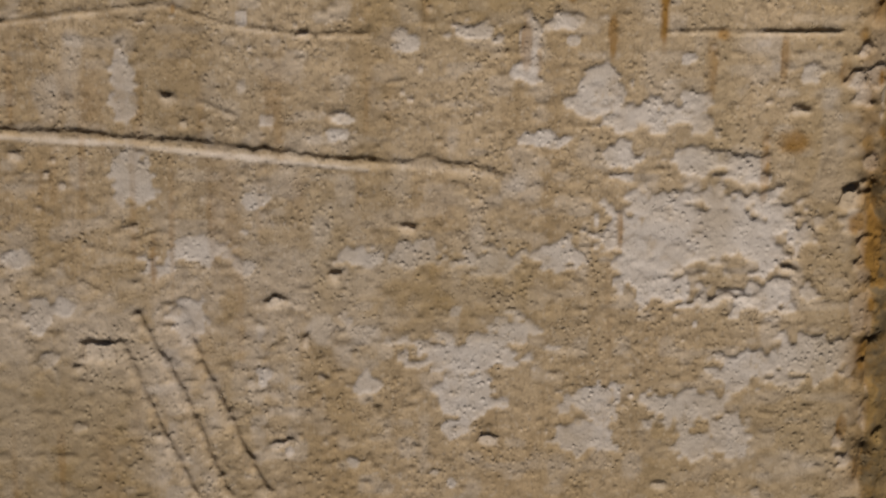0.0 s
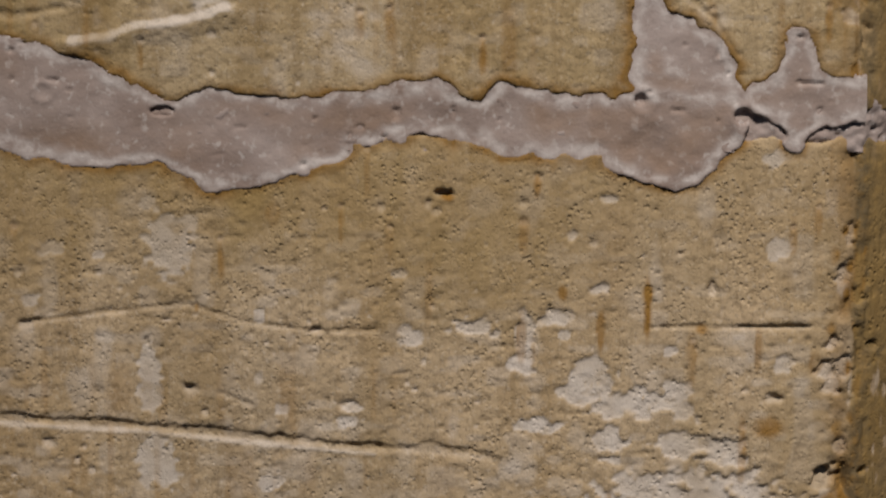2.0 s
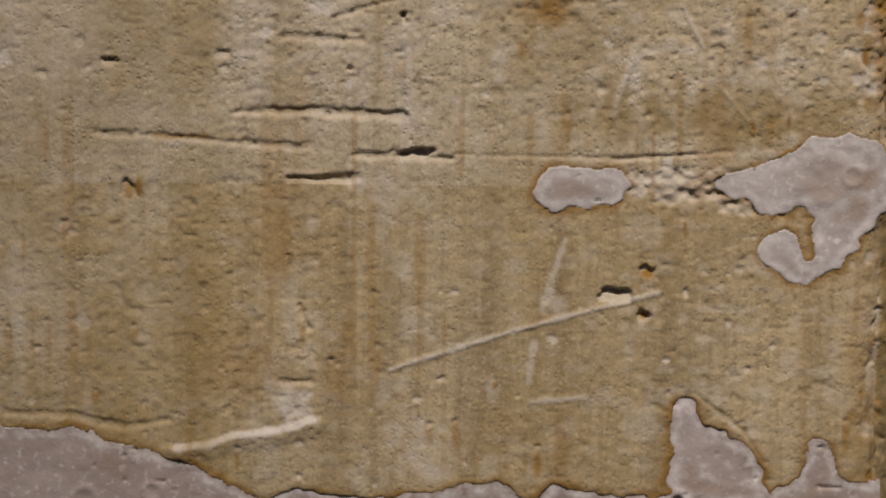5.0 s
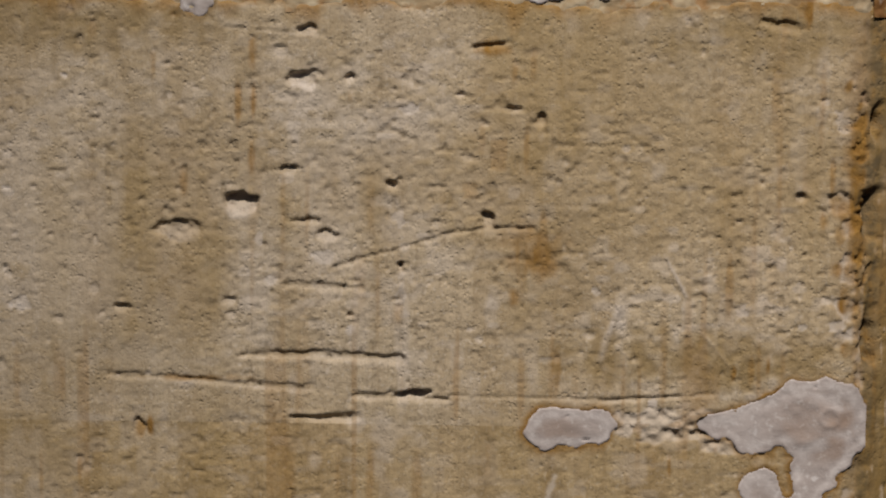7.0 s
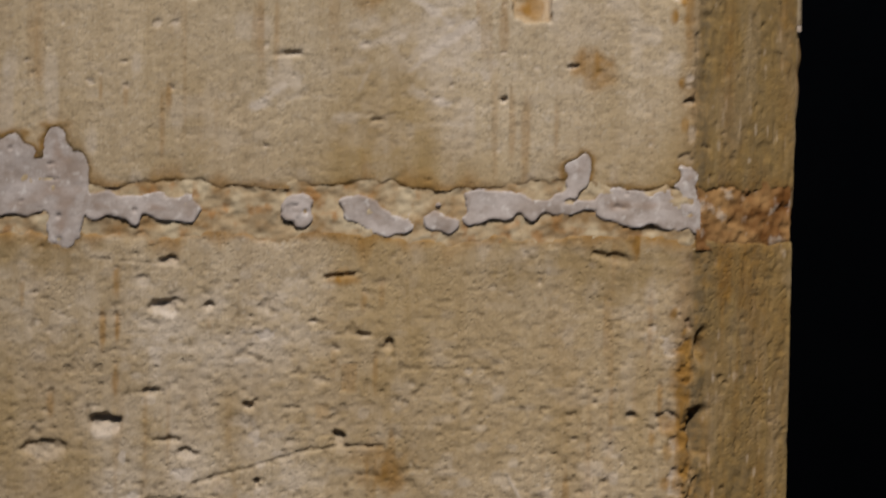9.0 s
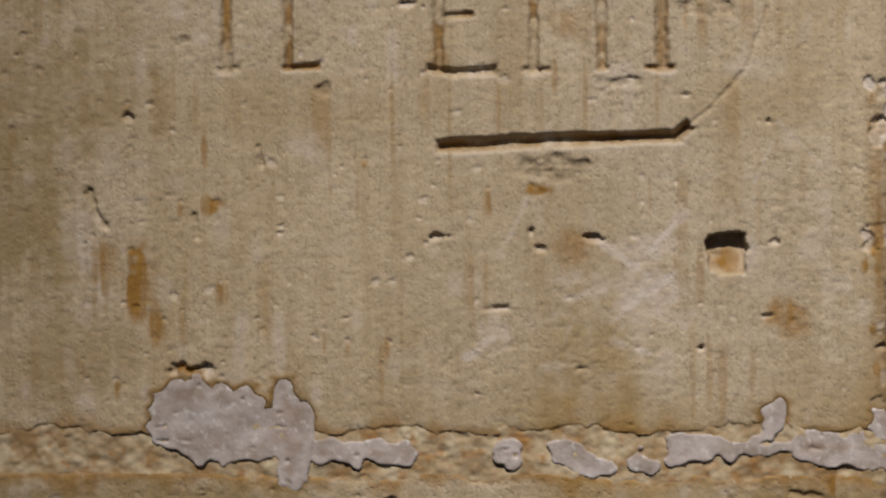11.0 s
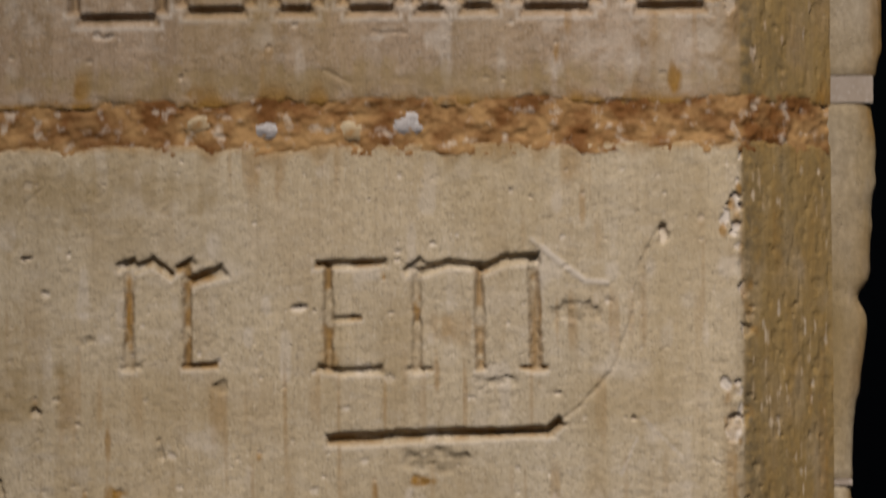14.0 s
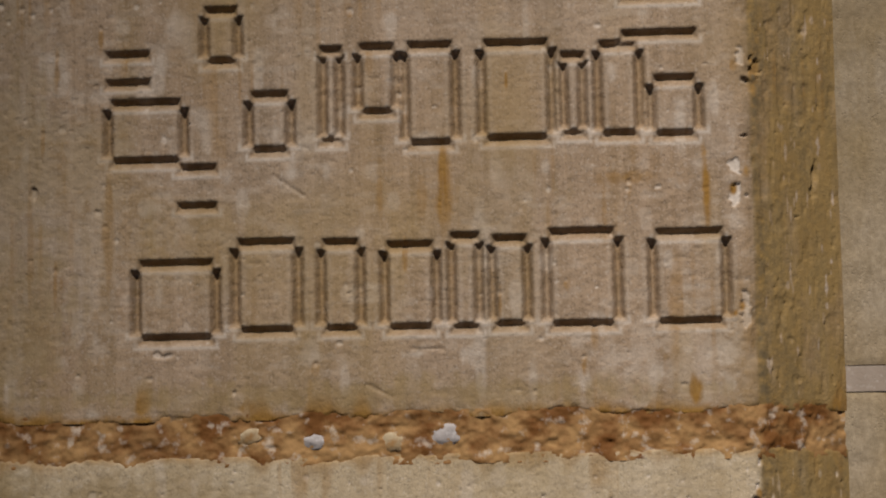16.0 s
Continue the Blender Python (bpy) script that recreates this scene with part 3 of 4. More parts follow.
rubble(0.1349, 1.6592, 0.014, 0.0034)
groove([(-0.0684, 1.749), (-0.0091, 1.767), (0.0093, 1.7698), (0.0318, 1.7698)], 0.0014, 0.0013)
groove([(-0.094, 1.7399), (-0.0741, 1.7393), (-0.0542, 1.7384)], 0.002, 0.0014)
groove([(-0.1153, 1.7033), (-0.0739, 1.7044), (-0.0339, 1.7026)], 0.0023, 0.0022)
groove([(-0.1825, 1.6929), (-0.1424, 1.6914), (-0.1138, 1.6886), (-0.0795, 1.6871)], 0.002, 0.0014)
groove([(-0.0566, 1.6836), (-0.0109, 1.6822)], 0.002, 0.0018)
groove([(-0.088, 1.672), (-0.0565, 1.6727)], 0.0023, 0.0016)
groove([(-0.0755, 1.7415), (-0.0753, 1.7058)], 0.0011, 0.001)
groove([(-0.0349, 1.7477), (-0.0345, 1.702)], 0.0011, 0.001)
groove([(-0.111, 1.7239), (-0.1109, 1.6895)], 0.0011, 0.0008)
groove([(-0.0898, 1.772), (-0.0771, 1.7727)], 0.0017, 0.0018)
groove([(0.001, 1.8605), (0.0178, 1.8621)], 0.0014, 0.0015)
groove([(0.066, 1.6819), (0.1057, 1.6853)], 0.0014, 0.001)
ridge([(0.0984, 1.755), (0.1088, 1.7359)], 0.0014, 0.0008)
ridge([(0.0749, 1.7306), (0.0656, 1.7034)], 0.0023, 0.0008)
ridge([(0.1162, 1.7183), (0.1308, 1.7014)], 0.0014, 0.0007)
pit(-0.1154, 1.7813, 0.0076, 0.0051, 0.006)
pit(-0.1446, 1.7663, 0.0113, 0.0051, 0.0018)
pit(-0.0603, 1.724, 0.0051, 0.0042, 0.006)
pit(-0.035, 1.7506, 0.0034, 0.0034, 0.007)
pit(-0.0404, 1.7907, 0.0057, 0.004, 0.005)
pit(0.0083, 1.7743, 0.0034, 0.0037, 0.005)
pit(-0.085, 1.8435, 0.0085, 0.0051, 0.005)
pit(0.0352, 1.8227, 0.0037, 0.0042, 0.004)
pit(-0.0928, 1.798, 0.004, 0.0023, 0.003)
pit(-0.0818, 1.8675, 0.0071, 0.0023, 0.003)
pit(-0.0057, 1.836, 0.0045, 0.0023, 0.003)
pit(-0.1761, 1.7268, 0.0034, 0.0017, 0.003)
pit(0.1645, 1.7869, 0.004, 0.0028, 0.003)
pit(0.0211, 1.8287, 0.0071, 0.002, 0.002)
pit(-0.0266, 1.6849, 0.0127, 0.0023, 0.004)
pit(-0.0606, 1.8432, 0.0025, 0.0023, 0.003)
pit(-0.038, 1.8337, 0.0028, 0.002, 0.003)
pit(-0.0714, 1.7643, 0.0057, 0.0028, 0.002)
pit(-0.121, 1.731, 0.0034, 0.0017, 0.002)
pit(-0.0999, 1.8153, 0.0034, 0.0028, 0.002)
smudge(-0.0774, 1.829, 0.0198, 0.0141)
# the small strong smudges under pits paint their lit lower lips
smudge(-0.0426, 1.7844, 0.0085, 0.0062, 0.95)
smudge(-0.1168, 1.7768, 0.0074, 0.004, 1.0)
smudge(-0.0597, 1.7175, 0.0037, 0.004, 1.0)
smudge(-0.0993, 1.8069, 0.0057, 0.004, 0.8)
smudge(-0.0322, 1.8169, 0.0198, 0.0141)
smudge(0.0214, 1.7866, 0.0025, 0.0028, 0.9)
smudge(-0.0348, 1.7378, 0.0023, 0.0085, 0.7)
smudge(-0.0845, 1.8396, 0.0074, 0.0028, 0.9)
smudge(-0.1423, 1.762, 0.0074, 0.0023, 1.0)
smudge(0.0353, 1.8149, 0.0034, 0.004, 0.8)
smudge(-0.0604, 1.8138, 0.017, 0.0113)
smudge(-0.0687, 1.7982, 0.0141, 0.0102)
rust(0.0321, 1.7571, 0.0156, 0.0198, 0.5)
rust(0.0225, 1.7342, 0.0028, 0.0057, 0.7)
rust(-0.1617, 1.668, 0.0028, 0.0062, 0.9)
rust(0.0094, 1.8584, 0.0085, 0.004, 0.8)
rust(0.1337, 1.6985, 0.0017, 0.0057, 0.9)
rust(0.1422, 1.7001, 0.0017, 0.0068, 0.8)
rust(0.1506, 1.7016, 0.0017, 0.0068, 0.7)
rust(0.0463, 1.6686, 0.0198, 0.0127, 0.3)
rust(-0.1396, 1.6914, 0.0255, 0.0023, 0.5)
rust(0.1943, 1.7928, 0.0045, 0.0651, 0.9)
rust(0.1765, 1.6877, 0.017, 0.0085, 0.4)
rubble(-0.1446, 1.7650, 0.009, 0.0040, 1.0)
pocket(-0.0003, 1.7880, 0.0036, 0.0040, 0.0008)
pocket(0.0135, 1.8060, 0.0042, 0.0080, 0.0006)
for x, z, rx, rz, much in ((0.13, 1.703, 0.09, 0.017, 0.8), (-0.22, 1.872, 0.13, 0.022, 0.7), (0.14, 1.868, 0.10, 0.02, 0.7), (0.04, 1.765, 0.03, 0.06, 0.45), (-0.2, 1.70, 0.06, 0.03, 0.35)):
    yellowed(x, z, rx, rz, much)
# under the third joint
smudge(0.0517, 1.8724, 0.0066, 0.0114)
smudge(0.0844, 1.8729, 0.0036, 0.0108)
smudge(0.123, 1.8643, 0.015, 0.0027)
smudge(0.0277, 1.9333, 0.0165, 0.009)
rust(0.1665, 1.8799, 0.0027, 0.009, 1)
rust(0.1755, 1.8854, 0.0024, 0.006, 1)
rust(0.1212, 1.8838, 0.042, 0.0048, 0.45)
rust(0.0077, 1.8605, 0.0072, 0.0042, 0.5)
rust(0.0658, 1.8756, 0.009, 0.012, 0.3)
rust(0.2235, 1.9062, 0.012, 0.0084, 0.9)
rust(0.222, 1.868, 0.026, 0.045, 0.75)
rust(0.243, 1.84, 0.012, 0.09, 0.45)
rust(0.262, 2.03, 0.008, 0.09, 0.55)
rust(0.262, 1.80, 0.007, 0.08, 0.4)
rust(0.1936, 1.8107, 0.0072, 0.018, 0.9)
groove([(0.0017, 1.8599), (0.0151, 1.8609)], 0.0015, 0.002)
groove([(0.144, 1.8736), (0.1606, 1.8708)], 0.0024, 0.0025)
groove([(0.1975, 1.9911), (0.199, 1.9194)], 0.0021, 0.0012)
groove([(-0.1228, 1.8688), (-0.0726, 1.8649)], 0.0012, 0.0006)
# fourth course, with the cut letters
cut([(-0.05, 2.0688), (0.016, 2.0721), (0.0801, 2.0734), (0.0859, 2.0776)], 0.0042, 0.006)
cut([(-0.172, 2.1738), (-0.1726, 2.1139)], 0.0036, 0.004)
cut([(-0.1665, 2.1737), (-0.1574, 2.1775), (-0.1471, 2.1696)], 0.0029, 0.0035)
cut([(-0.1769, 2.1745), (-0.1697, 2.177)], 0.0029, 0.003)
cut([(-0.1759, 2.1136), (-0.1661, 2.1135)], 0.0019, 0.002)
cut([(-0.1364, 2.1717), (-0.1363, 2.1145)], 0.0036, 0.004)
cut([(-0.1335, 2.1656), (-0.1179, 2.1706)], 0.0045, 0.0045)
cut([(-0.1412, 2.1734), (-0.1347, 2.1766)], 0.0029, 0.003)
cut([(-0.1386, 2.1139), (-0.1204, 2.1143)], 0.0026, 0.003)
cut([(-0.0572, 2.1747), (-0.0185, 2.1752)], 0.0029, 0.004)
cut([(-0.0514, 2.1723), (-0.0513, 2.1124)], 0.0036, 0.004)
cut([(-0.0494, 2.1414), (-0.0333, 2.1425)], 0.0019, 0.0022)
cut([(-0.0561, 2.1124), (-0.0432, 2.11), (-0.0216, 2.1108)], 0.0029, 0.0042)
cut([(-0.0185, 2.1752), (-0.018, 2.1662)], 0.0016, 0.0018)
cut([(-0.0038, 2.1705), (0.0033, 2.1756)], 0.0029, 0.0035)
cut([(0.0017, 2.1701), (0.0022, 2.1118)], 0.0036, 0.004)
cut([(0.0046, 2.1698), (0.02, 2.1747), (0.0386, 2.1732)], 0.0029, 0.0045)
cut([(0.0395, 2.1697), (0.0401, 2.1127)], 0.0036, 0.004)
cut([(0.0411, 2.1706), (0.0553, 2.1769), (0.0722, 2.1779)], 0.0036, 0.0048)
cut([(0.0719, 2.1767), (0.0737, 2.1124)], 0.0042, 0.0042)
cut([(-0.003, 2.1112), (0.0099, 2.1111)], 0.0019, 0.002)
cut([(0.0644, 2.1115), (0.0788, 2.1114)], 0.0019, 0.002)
ridge([(0.0713, 2.1885), (0.0872, 2.1755), (0.1031, 2.1635), (0.1159, 2.1623)], 0.0023, 0.0005)
groove([(0.1463, 2.194), (0.1357, 2.1733), (0.1317, 2.1445), (0.1187, 2.1094), (0.0994, 2.0887), (0.085, 2.0776)], 0.0016, 0.0012)
groove([(-0.2516, 2.0448), (-0.2484, 2.0334), (-0.2427, 2.0246)], 0.0029, 0.003)
groove([(-0.1543, 2.0693), (-0.1524, 2.0596)], 0.0019, 0.002)
groove([(-0.1914, 2.0313), (-0.1902, 2.0183)], 0.0019, 0.002)
groove([(-0.2552, 2.0155), (-0.2538, 1.9895)], 0.0016, 0.0015)
groove([(-0.002, 2.0364), (-0.0033, 1.9912)], 0.0016, 0.001)
groove([(-0.2368, 2.2021), (-0.2334, 2.2134), (-0.2235, 2.2223)], 0.0013, 0.0008)
groove([(-0.0266, 1.9768), (-0.0137, 1.9789)], 0.0016, 0.001)
pit(-0.0553, 2.018, 0.0065, 0.0029, 0.005)
pit(0.0342, 2.0164, 0.0065, 0.0029, 0.005)
pit(-0.0002, 2.0202, 0.0029, 0.0039, 0.004)
pit(0.0046, 2.0102, 0.0039, 0.0026, 0.003)
pit(-0.2283, 2.0862, 0.0029, 0.0029, 0.004)
pit(-0.2348, 2.1794, 0.0052, 0.0019, 0.004)
pit(0.1498, 2.1901, 0.0042, 0.0052, 0.005)
pit(-0.0697, 2.1484, 0.0045, 0.0019, 0.003)
pit(-0.2226, 2.1579, 0.0026, 0.0019, 0.002)
pit(0.1357, 2.0128, 0.0039, 0.0026, 0.003)
pit(-0.1972, 1.9429, 0.0116, 0.0045, 0.005)
pit(0.0867, 2.0959, 0.0019, 0.0013, 0.003)
pit(0.1313, 2.0804, 0.0016, 0.0016, 0.003)
pit(-0.0817, 1.9599, 0.0019, 0.0013, 0.002)
pit(0.0937, 1.9541, 0.0016, 0.0016, 0.003)
pit(-0.1238, 1.9621, 0.0029, 0.0013, 0.002)
pit(-0.0788, 2.1007, 0.0019, 0.0013, 0.002)
pocket(0.1078, 2.0072, 0.0107, 0.0116, 0.011)
dark(0.0127, 2.0556, 0.02, 0.009, 0.7)
dark(-0.1166, 2.102, 0.0071, 0.0071, 0.6)
dark(0.0483, 2.1036, 0.0162, 0.0039, 0.3)
dark(-0.1969, 2.1303, 0.0078, 0.0045, 0.4)
dark(0.0966, 2.1433, 0.0129, 0.0097, 0.5)
smudge(0.0314, 1.9916, 0.0291, 0.0058)
smudge(0.0668, 2.0004, 0.0194, 0.0259)
smudge(0.0474, 1.9715, 0.0355, 0.0084)
smudge(0.0028, 2.0299, 0.0052, 0.011)
smudge(-0.0203, 1.9654, 0.0078, 0.0097)
rust(0.0055, 2.0441, 0.0084, 0.0039, 1)
rust(-0.2244, 1.9926, 0.0084, 0.0275, 0.9)
rust(-0.2439, 2.0024, 0.0084, 0.0194, 0.6)
rust(-0.1809, 2.0378, 0.0058, 0.0032, 0.7)
rust(0.022, 2.0136, 0.0162, 0.0129, 0.45)
rust(0.1402, 1.9735, 0.0129, 0.009, 0.6)
rust(-0.1723, 2.1447, 0.0029, 0.0259, 0.7)
rust(0.0736, 2.1388, 0.0032, 0.0259, 0.7)
rust(0.1068, 2.0034, 0.0097, 0.0065, 0.7)
rust(-0.3139, 2.169, 0.0045, 0.0291, 0.8)
rust(-0.1988, 1.9429, 0.0097, 0.0039, 0.8)
rust(-0.0512, 2.1175, 0.0065, 0.0078, 0.4)
rust(0.0229, 2.1345, 0.0145, 0.009, 0.35)
rust(-0.2149, 1.9697, 0.0065, 0.0162, 0.6)
for x, z, rx, rz, much in ((-0.30, 2.19, 0.05, 0.06, 0.75), (-0.27, 2.10, 0.06, 0.05, 0.6), (-0.30, 2.03, 0.05, 0.07, 0.7), (-0.27, 1.95, 0.06, 0.03, 0.45), (-0.2, 2.22, 0.08, 0.02, 0.5)):
    yellowed(x, z, rx, rz, much)
# lower part of the fourth course
pit(0.0265, 1.9437, 0.0053, 0.0022, 0.003)
pit(-0.105, 1.972, 0.0037, 0.0015, 0.002)
pit(-0.1225, 1.9603, 0.0025, 0.0012, 0.002)
pit(0.0945, 1.9548, 0.0015, 0.0012, 0.003)
pit(0.13, 1.9726, 0.0037, 0.0015, 0.003)
pit(-0.0167, 1.9769, 0.0062, 0.0015, 0.0025)
pit(-0.0803, 1.9583, 0.0019, 0.0012, 0.002)
pit(0.1946, 1.9545, 0.0043, 0.0019, 0.003)
pit(0.1934, 2.0814, 0.0056, 0.0025, 0.003)
smudge(-0.0214, 1.963, 0.008, 0.0062)
smudge(0.0404, 1.9396, 0.0278, 0.0056)
smudge(0.019, 1.9922, 0.0154, 0.0043)
smudge(0.0218, 1.9196, 0.0043, 0.0056)
smudge(0.1855, 1.9792, 0.0068, 0.0154)
rust(0.1454, 1.967, 0.0124, 0.0124, 0.35)
rust(-0.1823, 2.0349, 0.0049, 0.0037, 0.8)
rust(-0.1516, 1.9775, 0.0043, 0.0278, 0.3)
rust(0.1917, 2.0223, 0.0043, 0.0618, 0.6)
rust(0.2193, 1.9821, 0.0056, 0.068, 0.4)
chalk([(-0.0025, 2.0371), (-0.0181, 2.0079)], 0.0031, 0.6)
chalk([(0.0653, 1.9951), (0.039, 1.9705)], 0.0037, 0.6)
chalk([(0.0267, 1.9953), (0.0436, 1.969)], 0.0028, 0.6)
chalk([(0.0235, 1.9721), (0.0173, 1.9582)], 0.0019, 0.7)
chalk([(0.084, 2.0351), (0.0778, 2.0259)], 0.0015, 0.6)
chalk([(0.1334, 2.0688), (0.1241, 2.0473)], 0.0015, 0.5)
chalk([(0.1365, 2.0811), (0.1611, 2.0563)], 0.0015, 0.5)
chalk([(0.0128, 1.9923), (0.0375, 1.9937)], 0.0043, 0.5)
chalk([(0.0218, 1.9397), (0.0713, 1.941)], 0.0049, 0.6)
chalk([(0.044, 1.6429), (0.0336, 1.608)], 0.0021, 0.7)
chalk([(0.0297, 1.5919), (0.0272, 1.5732)], 0.0019, 0.6)
for x, z, long, lean in ((0.05, 2.005, 0.03, -0.8), (0.062, 1.985, 0.035, 0.9), (0.03, 1.985, 0.02, 0.2), (0.075, 2.02, 0.02, 1.2), (0.02, 1.945, 0.03, 0.05), (-0.03, 1.955, 0.015, 0.8), (0.055, 1.955, 0.02, -0.4)):
    chalk([(x - 0.5 * long, z - 0.5 * long * lean), (x, z), (x + 0.5 * long, z + 0.4 * long * lean)], 0.0034, 0.95)
# highest course in view
for x, z, rx, rz, much in ((-0.29, 2.33, 0.05, 0.08, 0.6), (-0.30, 2.45, 0.05, 0.09, 0.5), (0.02, 2.40, 0.05, 0.05, 0.3), (-0.05, 2.285, 0.3, 0.012, 0.6)):
    yellowed(x, z, rx, rz, much)
rust(-0.0003, 2.4229, 0.0066, 0.0275, 0.8)
rust(-0.0153, 2.4122, 0.0037, 0.0147, 0.4)
rust(0.168, 2.4164, 0.0029, 0.0275, 0.8)
rust(0.1577, 2.2837, 0.0037, 0.011, 1)
rust(0.1153, 2.4226, 0.022, 0.0051, 0.4)
rust(-0.2, 2.2811, 0.0051, 0.0095, 0.7)
rust(-0.1301, 2.2776, 0.0073, 0.0066, 0.6)
rust(-0.221, 2.3992, 0.0029, 0.044, 0.35)
rust(-0.0429, 2.4148, 0.0029, 0.022, 0.4)
smudge(-0.0177, 2.311, 0.0081, 0.0033)
smudge(0.1327, 2.2922, 0.0088, 0.0125)
smudge(0.1782, 2.3013, 0.0103, 0.022)
smudge(-0.0735, 2.4546, 0.0051, 0.0081)
groove([(-0.0529, 2.2922), (-0.0377, 2.2839)], 0.0015, 0.0008)
groove([(-0.0231, 2.3141), (-0.003, 2.3136)], 0.0015, 0.001)
groove([(-0.1129, 2.4297), (-0.0927, 2.4161)], 0.0015, 0.0008)
pit(-0.2713, 2.421, 0.0022, 0.0051, 0.003)
pit(0.248, 2.4179, 0.0033, 0.0103, 0.003)
pit(0.195, 2.484, 0.0051, 0.0033, 0.005)
pit(-0.1392, 2.2869, 0.0022, 0.0022, 0.002)
pit(-0.1849, 2.3117, 0.0092, 0.0033, 0.002)
pit(0.1928, 2.447, 0.0051, 0.0022, 0.003)
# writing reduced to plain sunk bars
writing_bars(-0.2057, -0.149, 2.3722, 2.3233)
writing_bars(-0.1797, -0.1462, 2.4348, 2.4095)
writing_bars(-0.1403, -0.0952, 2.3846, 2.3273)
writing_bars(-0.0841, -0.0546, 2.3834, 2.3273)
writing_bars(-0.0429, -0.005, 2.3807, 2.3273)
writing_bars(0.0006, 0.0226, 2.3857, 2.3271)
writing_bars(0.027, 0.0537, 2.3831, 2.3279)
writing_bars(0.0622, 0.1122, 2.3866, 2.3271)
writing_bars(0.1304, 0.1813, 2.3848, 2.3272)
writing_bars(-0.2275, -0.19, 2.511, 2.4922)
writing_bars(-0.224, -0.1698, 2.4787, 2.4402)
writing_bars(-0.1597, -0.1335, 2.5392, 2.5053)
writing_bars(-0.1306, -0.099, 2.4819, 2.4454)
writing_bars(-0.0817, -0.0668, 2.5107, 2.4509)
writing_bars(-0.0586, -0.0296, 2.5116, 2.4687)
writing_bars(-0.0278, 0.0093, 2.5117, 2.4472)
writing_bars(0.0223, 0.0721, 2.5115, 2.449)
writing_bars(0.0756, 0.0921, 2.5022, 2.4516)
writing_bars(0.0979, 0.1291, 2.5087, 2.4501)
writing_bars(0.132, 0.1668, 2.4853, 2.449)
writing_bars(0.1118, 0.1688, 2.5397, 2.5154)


# ---------------------------------------------------------------- mortar smeared over the joints
def smear_field(strokes, u, z):
    """Distance inside (+) or outside (-) of a row of trowel strokes."""
    best = None
    for x0, z0, r0, x1, z1, r1 in strokes:
        vx, vz = x1 - x0, z1 - z0
        k = np.clip(((u[None, :] - x0) * vx + (z[:, None] - z0) * vz) / (vx * vx + vz * vz), 0, 1)
        d = r0 + (r1 - r0) * k - np.hypot(u[None, :] - x0 - k * vx, z[:, None] - z0 - k * vz)
        best = d if best is None else np.maximum(best, d)
    return best


def edge_wobble(u, z, seed, ragged=0.0032):
    return (0.0045 * (soft_noise(u, z, 0.022, 0.014, seed) - 0.5) + ragged * (soft_noise(u, z, 0.007, 0.005, seed + 1) - 0.5)
            + 0.0010 * (soft_noise(u, z, 0.003, 0.002, seed + 2) - 0.5))


NOTCH_B = (0.1568, 1.6567, 0.0048, 0.1621, 1.6367, 0.0039)
SMEAR_A_WEST = [
    (-0.2307, 1.5245, 0.0223, -0.1939, 1.5261, 0.0210),
    (-0.1939, 1.5247, 0.0205, -0.1597, 1.5117, 0.0232),
    (-0.1597, 1.5130, 0.0243, -0.1333, 1.5052, 0.0206),
    (-0.1333, 1.5052, 0.0201, -0.1069, 1.5001, 0.0132),
    (-0.1069, 1.5001, 0.0132, -0.0831, 1.4976, 0.0220),
    (-0.0831, 1.4976, 0.0217, -0.0566, 1.4978, 0.0180),
    (-0.0566, 1.4978, 0.0180, -0.0380, 1.4987, 0.0148),
    (-0.0354, 1.5033, 0.0106, -0.0089, 1.5088, 0.0106),
    (-0.0089, 1.5088, 0.0111, 0.0123, 1.5116, 0.0096),
    (0.0123, 1.5097, 0.0106, 0.0309, 1.5051, 0.0090),
    (0.0336, 1.5051, 0.0096, 0.0442, 1.5065, 0.0154),
    (0.0442, 1.5065, 0.0154, 0.0602, 1.5039, 0.0133),
    (0.0602, 1.5031, 0.0133, 0.0895, 1.5023, 0.0138),
]
SMEAR_A_EAST = [
    (0.0975, 1.5002, 0.0176, 0.1162, 1.4990, 0.0213),
    (0.1162, 1.4990, 0.0208, 0.1348, 1.5058, 0.0144),
    (0.1045, 1.5584, 0.0053, 0.1072, 1.5296, 0.0112),
    (0.1074, 1.5443, 0.0101, 0.1263, 1.5324, 0.0149),
    (0.1235, 1.5404, 0.0080, 0.1370, 1.5285, 0.0085),
    (0.1038, 1.5243, 0.0085, 0.1372, 1.5192, 0.0091),
    (0.1399, 1.5165, 0.0048, 0.1506, 1.5153, 0.0037),
    (0.1519, 1.5153, 0.0069, 0.1693, 1.5141, 0.0134),
    (0.1687, 1.5413, 0.0037, 0.1719, 1.5168, 0.0128),
    (0.1691, 1.4975, 0.0037, 0.1708, 1.5060, 0.0120),
    (0.1720, 1.5154, 0.0128, 0.2040, 1.5157, 0.0091),
]
SMEAR_B = [
    (0.0395, 1.6685, 0.0090, 0.0642, 1.6687, 0.0084),
    (0.1176, 1.6726, 0.0017, 0.1416, 1.6680, 0.0107),
    (0.1415, 1.6694, 0.0118, 0.1681, 1.6753, 0.0163),
    (0.1649, 1.6895, 0.0050, 0.1846, 1.6882, 0.0050),
    (0.1681, 1.6739, 0.0163, 0.1892, 1.6741, 0.0129),
    (0.1890, 1.6812, 0.0095, 0.1951, 1.6642, 0.0073),
    (0.1854, 1.6612, 0.0121, 0.1719, 1.6411, 0.0090),
    (0.1719, 1.6382, 0.0079, 0.1609, 1.6281, 0.0068),
    (0.1480, 1.6380, 0.0090, 0.1566, 1.6295, 0.0073),
]
